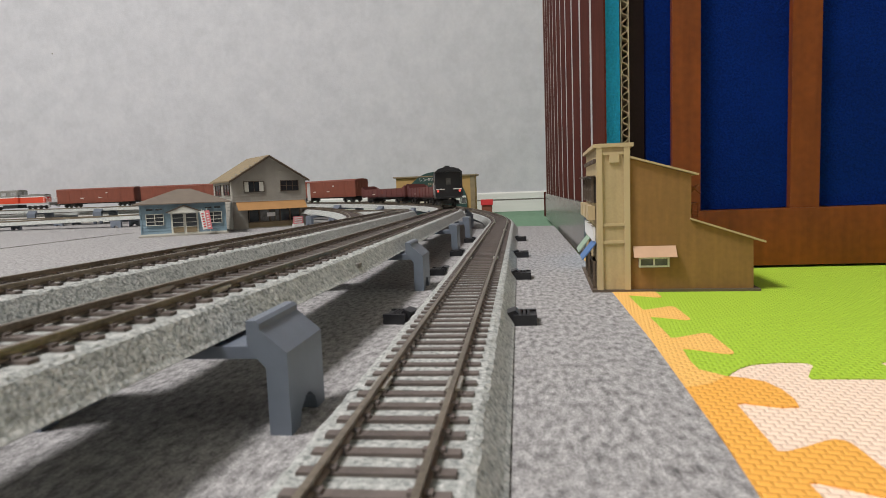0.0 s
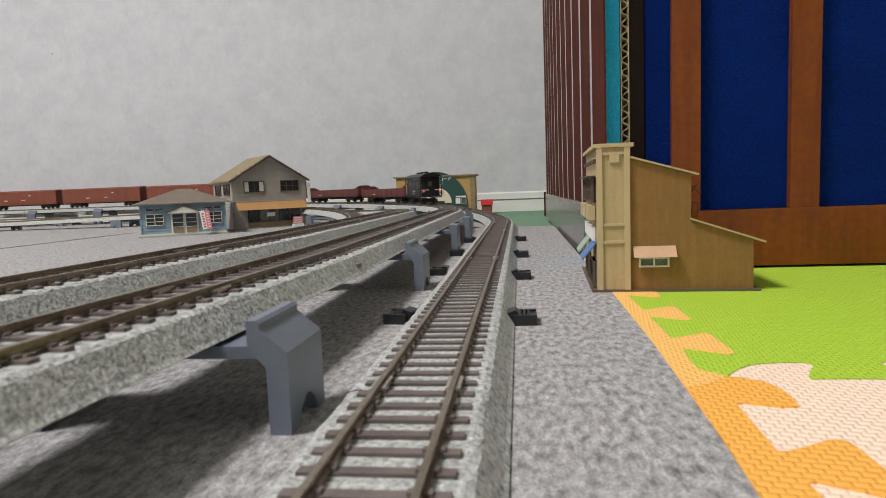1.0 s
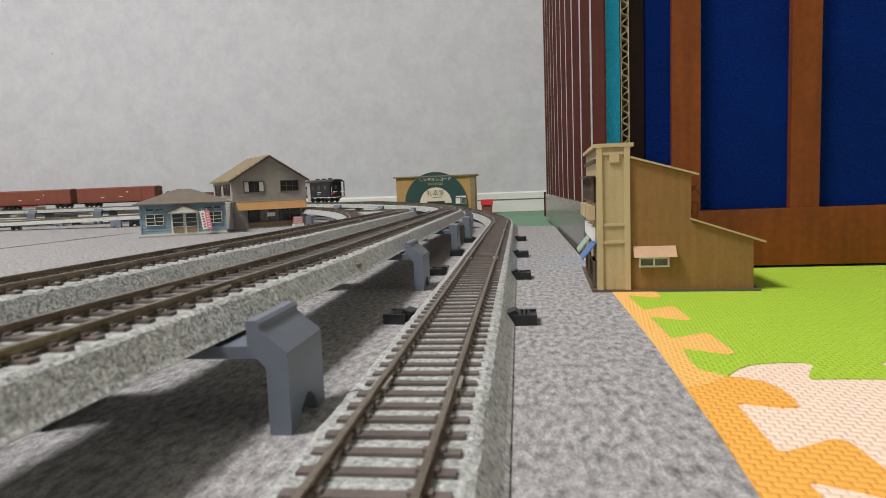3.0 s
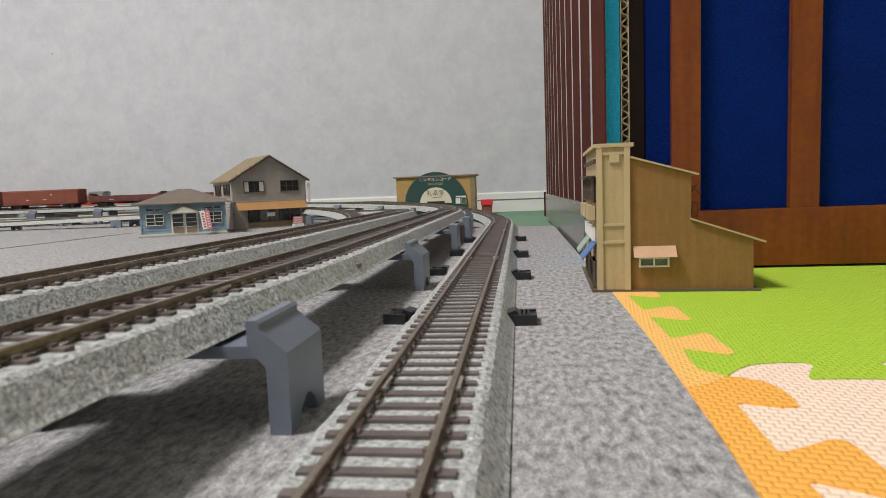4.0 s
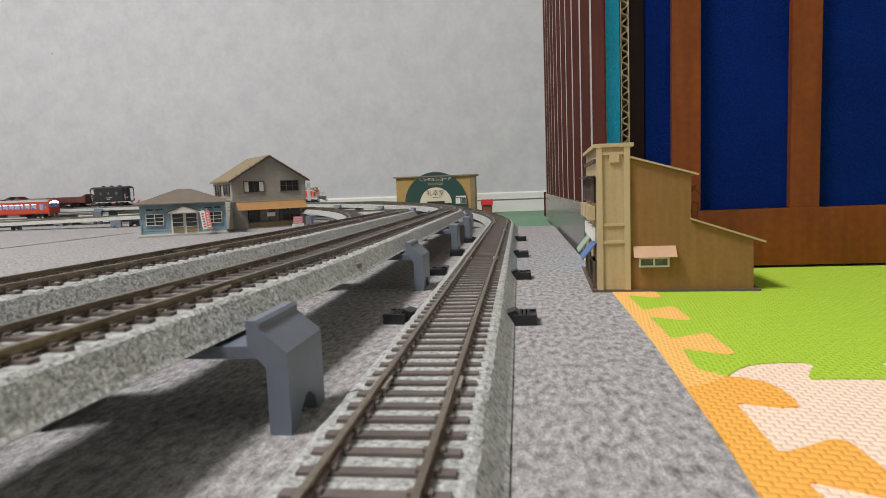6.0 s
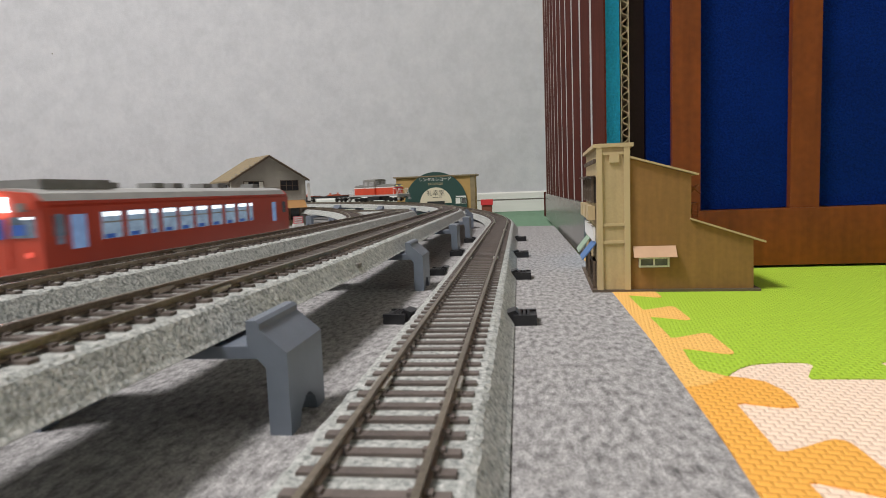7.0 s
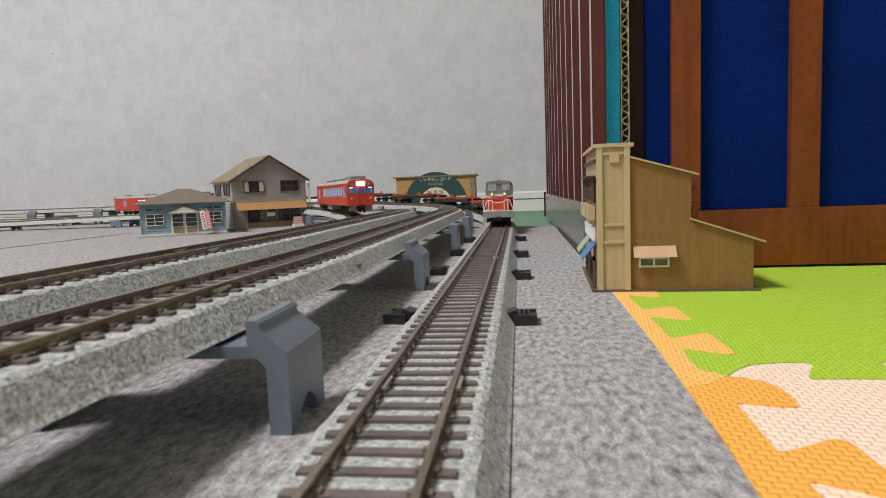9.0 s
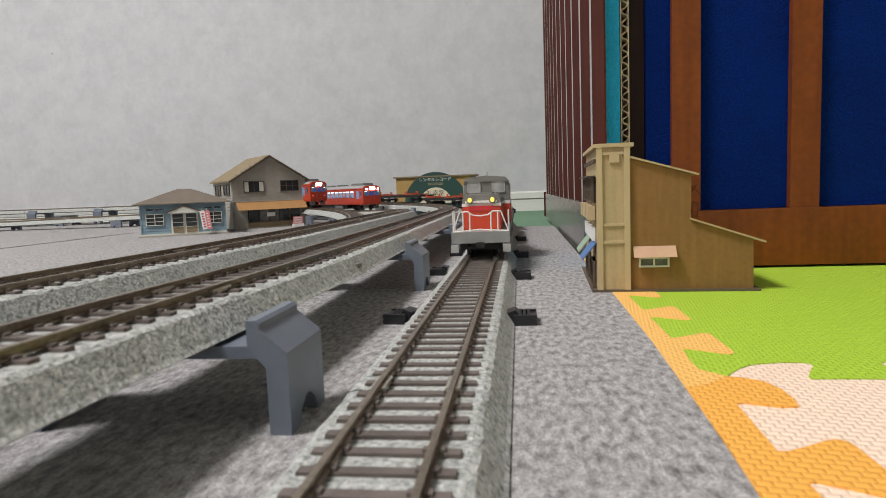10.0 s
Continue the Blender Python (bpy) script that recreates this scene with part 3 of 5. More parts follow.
# ---------------------------------------------------------------- furniture
PANEL_Y = 0.374
fence = thing("wooden_fence", "red-brown wooden barred panel in front of blue fleece", "furniture")
part("bottom_rail", soften(boxed(0.058, 0.56, PANEL_Y, PANEL_Y + 0.022, 0.0015, 0.0342), 0.0015), M["wood"], fence)
for i in range(8):
    x = 0.0893 + i * 0.0650
    part("bar", soften(boxed(x, x + 0.0156, PANEL_Y + 0.002, PANEL_Y + 0.007, 0.0337, 0.55), 0.0022), M["wood"], fence)
part("top_rail", soften(boxed(0.058, 0.62, PANEL_Y, PANEL_Y + 0.022, 0.549, 0.585), 0.0015), M["wood"], fence)
bm = boxed(0.0755, 0.62, PANEL_Y + 0.0075, PANEL_Y + 0.030, 0.0345, 0.56)
tagged(part("fleece_cushion", soften(bm, 0.003), M["blue"]), "deep blue fleece cushion standing behind wooden bars", "cushion")
bm = boxed(0.0512, 0.0598, PANEL_Y + 0.002, PANEL_Y + 0.20, 0.0, 0.52)
tagged(part("fleece_pad", soften(bm, 0.0025), M["cyan"]), "turquoise fleece pad on cardboard, standing upright", "pad")
cardboard = thing("cardboard_sheet", "corrugated cardboard sheet standing on edge, flutes showing", "cardboard")
for x in (0.0606, 0.0648):
    part("liner", boxed(x, x + 0.0005, PANEL_Y + 0.003, PANEL_Y + 0.2, 0.0, 0.52), M["card"], cardboard)
bm = bmesh.new()
n = 75
wave = [(0.0630 + 0.0018 * math.tanh(1.3 * math.sin(2 * math.pi * i / 12)), 0.52 * i / (n * 12)) for i in range(n * 12 + 1)]
near_y, far_y = PANEL_Y + 0.003, PANEL_Y + 0.06
for (xa, za), (xb, zb) in zip(wave, wave[1:]):
    tilt = Vector((zb - za, 0, xa - xb)).normalized() * 0.00022
    ring = [Vector((xa, 0, za)) - tilt, Vector((xa, 0, za)) + tilt, Vector((xb, 0, zb)) + tilt, Vector((xb, 0, zb)) - tilt]
    lo = [bm.verts.new(p + Vector((0, near_y, 0))) for p in ring]
    hi = [bm.verts.new(p + Vector((0, far_y, 0))) for p in ring]
    bm.faces.new(lo)
    for i in (1, 3):
        bm.faces.new((lo[i], lo[(i + 1) % 4], hi[(i + 1) % 4], hi[i]))
part("flute", bm, M["card"], cardboard)
# added strip whose near-black colour stands in for the gap's shade
dark = boxed(0.0655, 0.0750, PANEL_Y + 0.010, PANEL_Y + 0.035, 0.0, 0.52)
tagged(part("dark_post", soften(dark, 0.001), M["gapdark"]), "added near-black strip for the shaded gap beside the cardboard", "post")

side = thing("slatted_screen", "dark red-brown slatted wooden screen on a grey plinth", "furniture")
plinth = boxed(0.0475, 0.0600, 0.47, 1.15, -0.004, 0.0385)
part("plinth", soften(plinth, 0.002), M["greypanel"], side, "grey glossy plinth board")
part("end_cap", soften(boxed(0.0455, 0.0620, 1.15, 1.162, -0.004, 0.041), 0.001), M["darkwood"], side)
for i in range(12):
    y = 0.3653 + i * 0.0705
    if y < 1.1:
        part("slat", soften(boxed(0.0495, 0.0505, y, y + 0.0585, 0.0387, 0.60), 0.0004), M["darkwood"], side)
# added pale sheet, nearly flush, so the gaps between slats read bright
part("backing_board", boxed(0.0497, 0.0511, 0.40, 1.15, 0.0387, 0.60), M["silver"], side, "added pale board that makes the gaps look bright")

# ---------------------------------------------------------------- model buildings
def window(parent, name, m, w, h, glass, frame, nx=2, nz=1, bar=0.0008, deep=0.0016):
    """A framed window; local x along the wall, z up, y out of the wall is negative."""
    bm = bmesh.new()
    rings = []
    for y in (-deep, 0.0006):
        for k in (0, bar):
            rings.append([bm.verts.new((x, y, z)) for x, z in ((-w / 2 + k, k), (w / 2 - k, k), (w / 2 - k, h - k), (-w / 2 + k, h - k))])
    for p, q in ((0, 1), (1, 3), (3, 2), (2, 0)):
        for i in range(4):
            j = (i + 1) % 4
            bm.faces.new((rings[p][i], rings[p][j], rings[q][j], rings[q][i]))
    f = part(name, bm, frame, parent)
    f.matrix_basis = m
    for i in range(1, nx):
        x = -w / 2 + w * i / nx
        part("glazing_bar", boxed(x - bar / 2, x + bar / 2, -deep + 0.0001, 0.0004, bar, h - bar), frame, f)
    for i in range(1, nz):
        z = h * i / nz
        part("glazing_bar", boxed(-w / 2 + bar, w / 2 - bar, -deep + 0.0003, 0.0003, z - bar / 2, z + bar / 2), frame, f)
    part("pane", boxed(-w / 2, w / 2, -0.0005, 0.0004, 0, h), glass, f)
    return f


def clapboard(x0, x1, z0, z1, y, n, lean=0.0007):
    """Overlapping boards on a wall that faces -y."""
    bm = bmesh.new()
    h = (z1 - z0) / n
    for i in range(n):
        prism(bm, [(y, z0 + i * h), (y - lean, z0 + i * h), (y - 0.0001, z0 + (i + 1) * h), (y, z0 + (i + 1) * h)], x0, x1, "x")
    return bm


def brown_shop():
    root = thing("model_shop", "ochre model shop with tall sand-coloured front, on the mat", "model building", m=pose(0.0365, 0.302, 0, 0, 0, -2.5))
    d = 0.082
    part("base_plate", soften(boxed(-0.0025, 0.0735, -0.002, d + 0.004, 0.0, 0.0012), 0.0003), M["framebrown"], root)
    part("side_wall", prismed([(0.0145, 0.0012), (0.0708, 0.0012), (0.0705, 0.0248), (0.0432, 0.0340), (0.0432, 0.0550), (0.0145, 0.0640)], 0, d), M["ochre"], root)
    part("front_tower", prismed([(0.0, 0.0012), (0.0152, 0.0012), (0.0158, 0.0690), (0.0008, 0.0690)], -0.0008, d + 0.0008), M["sand"], root)
    part("cornice", soften(boxed(-0.0012, 0.0172, -0.0022, d + 0.002, 0.0690, 0.0708), 0.0003), M["sandtrim"], root)
    for x in (0.0002, 0.0128):
        part("corner_post", boxed(x, x + 0.0026, -0.0019, -0.0008, 0.0012, 0.0690), M["sandtrim"], root)
    for z in (0.0235, 0.0318, 0.0655):
        part("moulding", boxed(0.0028, 0.0128, -0.0016, -0.0008, z, z + 0.0013), M["sandtrim"], root)
    part("bracket", boxed(0.0062, 0.0106, -0.0020, -0.0008, 0.0618, 0.0655), M["sandtrim"], root)
    part("upper_roof", prismed([(0.0150, 0.0648), (0.0150, 0.0638), (0.0462, 0.0544), (0.0464, 0.0552)], -0.0016, d + 0.001), M["sand"], root)
    part("lower_roof", prismed([(0.0425, 0.0348), (0.0425, 0.0340), (0.0755, 0.0224), (0.0757, 0.0232)], -0.0016, d + 0.001), M["sand"], root)
    part("balcony", boxed(0.0432, 0.0475, 0.004, 0.03, 0.0345, 0.0352), M["wood"], root)
    part("balcony_rail", rods(0.0004, ((0.0472, 0.004, 0.035), (0.0472, 0.004, 0.041)), ((0.0472, 0.03, 0.035), (0.0472, 0.03, 0.041)), ((0.0472, 0.004, 0.041), (0.0472, 0.03, 0.041)),
                              ((0.0445, 0.004, 0.035), (0.0445, 0.004, 0.041)), ((0.0445, 0.004, 0.041), (0.0472, 0.004, 0.041))), M["wood"], root)
    part("bracket_arm", rods(0.0005, ((0.0432, 0.003, 0.050), (0.0478, 0.003, 0.046)), ((0.0432, 0.003, 0.0462), (0.0468, 0.003, 0.0500))), M["wood"], root)
    window(root, "side_window", pose(0.0262, -0.0002, 0.0118), 0.0138, 0.0048, M["roomglow"], M["trimwhite"], 2, 1)
    part("side_awning", prismed([(0.0002, 0.0212), (-0.0040, 0.0168), (-0.0044, 0.0168), (-0.0001, 0.0218)], 0.0168, 0.0362, "x"), M["salmon"], root, "salmon cloth awning")
    # street front, facing west
    turn = Matrix.Rotation(radians(-90), 4, "Z")
    for i, y in enumerate((0.016, 0.041, 0.066)):
        window(root, "front_window", Matrix.Translation((-0.0001, y, 0.043)) @ turn, 0.017, 0.0125, M["glass"], M["framebrown"], 2, 2)
        part("window_ledge", boxed(-0.0038, 0.0002, y - 0.010, y + 0.010, 0.0555, 0.0562), M["framebrown"], root)
        part("flower_box", boxed(-0.0034, 0.0, y - 0.009, y + 0.009, 0.0345, 0.0415), M["sandtrim"], root)
    for i in range(8):
        part("dentil", boxed(-0.0010, 0.0004, 0.003 + i * 0.0098, 0.0088 + i * 0.0098, 0.0622, 0.0640), M["framebrown"], root)
    for y in (0.013, 0.050):
        bm = prismed([(0.0, 0.0232), (-0.0064, 0.0150), (-0.0068, 0.0154), (0.0, 0.0240)], y - 0.009, y + 0.012)
        part("front_awning", bm, M["awnblue"] if y < 0.03 else M["awngreen"], root, "blue cloth awning" if y < 0.03 else "grey-green cloth awning")
        window(root, "shop_window", Matrix.Translation((-0.0001, y + 0.002, 0.0015)) @ turn, 0.022, 0.013, M["glass"], M["framebrown"], 3, 1)
    part("sign_board", boxed(-0.0012, 0.0, 0.008, 0.074, 0.0240, 0.0310), M["white"], root, "faded white sign board")


def bars(name, parent, m, n, w, h, gap, material):
    bm = bmesh.new()
    for i in range(n):
        box(bm, -w / 2, w / 2, -0.0003, 0, i * gap, i * gap + h)
    ob = part(name, bm, material, parent)
    ob.matrix_basis = m


def blue_cottage():
    w, d = 0.114, 0.085
    root = thing("model_station", "pale blue model station house with hipped brown roof", "model building", m=pose(-0.536, 0.818, 0, 0, 0, 26))
    part("base_plate", boxed(-0.004, w + 0.004, -0.006, d + 0.004, 0.0, 0.0022), M["siding"], root)
    part("wall", boxed(0, w, 0, d, 0.0022, 0.0475), M["bluesiding"], root)
    part("front_siding", clapboard(0.001, w - 0.001, 0.0042, 0.0445, 0.0, 9), M["bluesiding"], root)
    side = clapboard(0.001, d - 0.001, 0.0042, 0.0445, 0.0, 9)
    ob = part("side_siding", side, M["bluesiding"], root)
    ob.matrix_basis = Matrix.Translation((0, d, 0)) @ Matrix.Rotation(radians(-90), 4, "Z")
    part("plinth", boxed(-0.0008, w + 0.0008, -0.0012, d, 0.0022, 0.0044), M["trimwhite"], root)
    for x in (0, w):
        part("corner_trim", boxed(x - 0.001, x + 0.001, -0.0012, 0.001, 0.0044, 0.0470), M["bluesiding"], root)
    o, zr = 0.009, 0.0685
    bm = bmesh.new()
    a = [bm.verts.new(p) for p in ((-o, -o, 0.0462), (w + o, -o, 0.0462), (w + o, d + o, 0.0462), (-o, d + o, 0.0462))]
    a2 = [bm.verts.new(v.co + Vector((0, 0, 0.0014))) for v in a]
    r1, r2 = bm.verts.new((w * 0.42, d / 2, zr)), bm.verts.new((w * 0.58, d / 2, zr))
    bm.faces.new(a)
    for i in range(4):
        bm.faces.new((a[i], a[(i + 1) % 4], a2[(i + 1) % 4], a2[i]))
    bm.faces.new((a2[0], a2[1], r2, r1))
    bm.faces.new((a2[1], a2[2], r2))
    bm.faces.new((a2[2], a2[3], r1, r2))
    bm.faces.new((a2[3], a2[0], r1))
    part("roof", bm, M["brownroof"], root, "grey-brown hipped roof")
    for x in (0.0185, 0.0975):
        window(root, "window", pose(x, -0.001, 0.0165), 0.0235, 0.0165, M["glass"], M["trimwhite"], 2, 3)
        for dx in (-0.0062, 0.0062):
            window(root, "transom_window", pose(x + dx, -0.001, 0.0372), 0.0105, 0.0042, M["glass"], M["bluesiding"], 1, 1)
    part("porch_gable", prismed([(0.037, 0.0345), (0.058, 0.0425), (0.079, 0.0345), (0.079, 0.0330), (0.037, 0.0330)], -0.0085, 0.0), M["trimwhite"], root)
    part("porch_roof", prismed([(0.034, 0.0335), (0.058, 0.0432), (0.082, 0.0335), (0.082, 0.0350), (0.058, 0.0447), (0.034, 0.0350)], -0.0095, 0.0), M["framebrown"], root)
    part("entrance", boxed(0.0395, 0.0765, -0.0012, 0.0, 0.0044, 0.0335), M["trimwhite"], root)
    for x in (0.0490, 0.0670):
        window(root, "door", pose(x, -0.0014, 0.0130), 0.0155, 0.0195, M["glass"], M["trimwhite"], 1, 3, 0.0006)
        part("door_panel", boxed(x - 0.0070, x + 0.0070, -0.0022, -0.0012, 0.0050, 0.0125), M["tanroof"], root)
    part("eave_shadow_board", boxed(-0.001, w + 0.001, -0.0009, 0.0, 0.0445, 0.0470), M["bluesiding"], root)
    # banners by the door
    for i, (x, lean) in enumerate(((0.0865, -7), (0.0925, -6))):
        b = thing("advertising_banner", "red and white advertising banner leaning by the station door", "banner", "station banners",
                  root.matrix_world @ pose(x, -0.012, 0.0022, 0, lean, 0))
        part("pole", rods(0.0003, ((0, 0.0004, 0.0), (0, 0.0004, 0.036))), M["trimwhite"], b)
        part("cloth", boxed(-0.0034, 0.0034, -0.0002, 0.0002, 0.006, 0.0335), M["white"] if i == 0 else M["pink"], b)
        bars("lettering", b, pose(0, -0.00022, 0.009), 6, 0.0030, 0.0016, 0.0038, M["red"] if i == 0 else M["white"])
    return root


def grey_house():
    w, d, e, r = 0.1435, 0.100, 0.0820, 0.1185
    root = thing("model_house", "grey clapboard two-storey model house with tan roof", "model building", m=pose(-0.4614, 0.9511, 0, 0, 0, 43))
    narrow = 0.89
    part("base_plate", boxed(-0.003, w + 0.003, -0.004, d + 0.003, 0.0, 0.0016), M["siding"], root)
    part("wall", prismed([(0, 0.0016), (w, 0.0016), (w, e), (w / 2, r - 0.0015), (0, e)], 0, d), M["siding"], root)
    bm = bmesh.new()
    n = 16
    for i in range(n):
        z0, z1 = 0.0445 + i * 0.0046, 0.0445 + (i + 1) * 0.0046
        if z0 < e:
            xa, xb = 0.0, w
        else:
            k = (z0 - e) / (r - e)
            xa, xb = w / 2 * k, w - w / 2 * k
        if xb - xa > 0.006:
            prism(bm, [(0.0, z0), (-0.0009, z0), (-0.0001, z1), (0.0, z1)], xa + 0.0005, xb - 0.0005, "x")
    part("gable_siding", bm, M["siding"], root)
    part("lower_siding_a", clapboard(0.0, 0.026, 0.0016, 0.036, 0.0, 7), M["siding"], root)
    part("lower_siding_b", clapboard(0.129, w, 0.0016, 0.036, 0.0, 7), M["siding"], root)
    ob = part("side_siding", clapboard(0.0, d, 0.0016, e, 0.0, 16), M["siding"], root)
    ob.matrix_basis = Matrix.Translation((0, d, 0)) @ Matrix.Rotation(radians(-90), 4, "Z")
    for sx in (-1, 1):
        c = w / 2
        out = [(c, r), (c + sx * (c + 0.005), e - 0.0045), (c + sx * (c + 0.005), e - 0.0022), (c, r + 0.0026)]
        part("roof_slope", prismed(out, -0.006, d + 0.006), M["tanroof"], root, "tan card roof slope")
        out = [(c, r - 0.0012), (c + sx * (c + 0.0055), e - 0.0062), (c + sx * (c + 0.0055), e - 0.0030), (c, r + 0.0018)]
        part("barge_board", prismed(out, -0.0075, -0.006), M["framebrown"], root)
    window(root, "window", pose(0.041, -0.001, 0.0600), 0.038, 0.0180, M["glass"], M["framebrown"], 2, 1)
    for x in (0.0265, 0.0555):
        part("curtain", boxed(x - 0.0045, x + 0.0045, -0.0017, -0.0012, 0.0612, 0.0768), M["trimwhite"], root)
    window(root, "window", pose(0.110, -0.001, 0.0605), 0.036, 0.0180, M["glass"], M["framebrown"], 3, 2)
    t = Matrix.Rotation(radians(-90), 4, "Z")
    for y in (0.022, 0.07):
        window(root, "side_window", Matrix.Translation((-0.001, y, 0.056)) @ t, 0.030, 0.018, M["glass"], M["framebrown"], 2, 1)
    part("awning", prismed([(0.0, 0.0445), (-0.0115, 0.0315), (-0.0117, 0.0309), (-0.0110, 0.0307), (0.0, 0.0433)], 0.006, w - 0.004, "x"), M["orange"], root, "orange-tan shop awning")
    part("shop_interior", boxed(0.027, 0.129, -0.0004, 0.0, 0.0040, 0.036), M["glass"], root)
    for i in range(5):
        window(root, "shop_door", pose(0.0378 + i * 0.0200, -0.0008, 0.0100), 0.0196, 0.0245, M["roomglow"] if i in (1, 2) else M["glass"], M["framebrown"], 2 if i == 2 else 1, 1, 0.0012)
    part("kick_board", boxed(0.027, 0.129, -0.0016, 0.0, 0.0016, 0.0098), M["tanroof"], root)
    part("notice", boxed(0.062, 0.078, -0.0030, -0.0026, 0.0190, 0.0255), M["white"], root, "white paper notice")
    sign = thing("street_sign", "pink street sign standing before the shop", "sign", m=root.matrix_world @ pose(0.118 * narrow, -0.013, 0.0))
    part("board", soften(boxed(-0.0090, 0.0090, -0.0006, 0.0006, 0.0040, 0.0165), 0.0002), M["pink"], sign)
    part("foot", boxed(-0.0095, 0.0095, -0.003, 0.003, 0.0, 0.0042), M["white"], sign)
    bars("lettering", sign, pose(0, -0.0007, 0.0058), 3, 0.0135, 0.0018, 0.0036, M["white"])
    part("wall_sign", boxed(w + 0.0015, w + 0.0075, -0.004, -0.0032, 0.0420, 0.0720), M["white"], root, "white upright wall sign")
    root.scale = (narrow, 1, 1)
    return root


def record_shop():
    w, h = 0.190, 0.0985
    root = thing("model_record_shop", "ochre model record shop with a dark green disc sign", "model building", m=pose(-0.2925, 1.462, FLOOR_Z + 0.004, 0, 0, 1.5))
    part("wall", boxed(0, w, 0, 0.07, 0, h - 0.003), M["shopwall"], root)
    part("roof", boxed(-0.006, w + 0.006, -0.006, 0.075, h - 0.003, h), M["tanroof"], root)
    part("side_panel", boxed(w - 0.012, w - 0.001, -0.002, 0, 0.0, h - 0.003), M["tanroof"], root)

    def half_disc(radius, y0, y1, lift):
        n = 40
        return prismed([(w / 2 + radius * math.cos(math.pi * i / n), lift + radius * math.sin(math.pi * i / n)) for i in range(n + 1)], y0, y1)
    part("disc", half_disc(0.0745, -0.005, -0.0005, 0.0325), M["discgreen"], root, "dark green half disc")
    part("disc_label", half_disc(0.0380, -0.0062, -0.005, 0.0325), M["disccream"], root, "cream label of the disc")
    part("lower_front", boxed(w / 2 - 0.0745, w / 2 + 0.0745, -0.005, -0.0005, 0.0, 0.0325), M["discgreen"], root)
    part("entrance", boxed(w / 2 - 0.021, w / 2 + 0.021, -0.0078, -0.005, 0.0, 0.0375), M["ink"], root, "dark entrance")
    up = Matrix.Rotation(radians(90), 4, "X")
    text("shop_lettering", "レンタルレコード", 0.0098, M["white"], root, Matrix.Translation((w / 2, -0.0052, 0.0890)) @ up, "white shop lettering")
    text("small_lettering", "RECORDS", 0.0080, M["sandtrim"], root, Matrix.Translation((w / 2, -0.0052, 0.0785)) @ up)
    text("name_lettering", "礼幸堂", 0.0145, M["ink"], root, Matrix.Translation((w / 2, -0.0064, 0.0565)) @ up, "black shop name")
    bars("fine_print", root, pose(w / 2 + 0.004, -0.0063, 0.0465), 1, 0.022, 0.0012, 0.002, M["ink"])
    for x in (0.148, 0.162):
        window(root, "poster", pose(x, -0.0052, 0.0300), 0.0115, 0.0140, M["white"] if x < 0.15 else M["roomglow"], M["trimwhite"], 1, 1)
    bars("poster_heading", root, pose(0.155, -0.0053, 0.0455), 1, 0.024, 0.003, 0.002, M["white"])


brown_shop()
blue_cottage()
grey_house()
record_shop()
stand = thing("model_kiosk", "small model kiosk with a bright red roof", "model building", m=pose(-0.087, 1.43, FLOOR_Z + 0.004, 0, 0, 2))
part("wall", boxed(0, 0.024, 0, 0.02, 0, 0.0250), M["boxcar"], stand)
part("roof", soften(boxed(-0.0015, 0.0262, -0.003, 0.022, 0.0250, 0.0378), 0.0008), M["red"], stand)


# ---------------------------------------------------------------- trains: local y runs forward, z = 0 at the rail's top
def bogie(parent, y, base=0.026, axles=2):
    b = part("bogie", soften(boxed(-0.0112, 0.0112, y - base / 2 - 0.004, y + base / 2 + 0.004, 0.0042, 0.0088), 0.0008), M["darkframe"], parent)
    for i in range(axles):
        yy = y - base / 2 + base * i / (axles - 1)
        bm = bmesh.new()
        for sx in (-1, 1):
            rod(bm, (sx * 0.0094, yy, 0.0052), (sx * 0.0070, yy, 0.0052), 0.0052, 18)
        rod(bm, (-0.009, yy, 0.0052), (0.009, yy, 0.0052), 0.0010)
        part("wheelset", bm, M["wheel"], b)
        for sx in (-1, 1):
            part("axle_box", boxed(sx * 0.0124 - 0.0012, sx * 0.0124 + 0.0012, yy - 0.0026, yy + 0.0026, 0.0030, 0.0080), M["darkframe"], b)
    return b


def coupler(parent, y, sy):
    bm = bmesh.new()
    box(bm, -0.0012, 0.0012, min(y, y + sy * 0.006), max(y, y + sy * 0.006), 0.0085, 0.0108)
    box(bm, -0.0022, 0.0022, min(y + sy * 0.005, y + sy * 0.0075), max(y + sy * 0.005, y + sy * 0.0075), 0.0078, 0.0112)
    part("coupler", bm, M["darkframe"], parent)


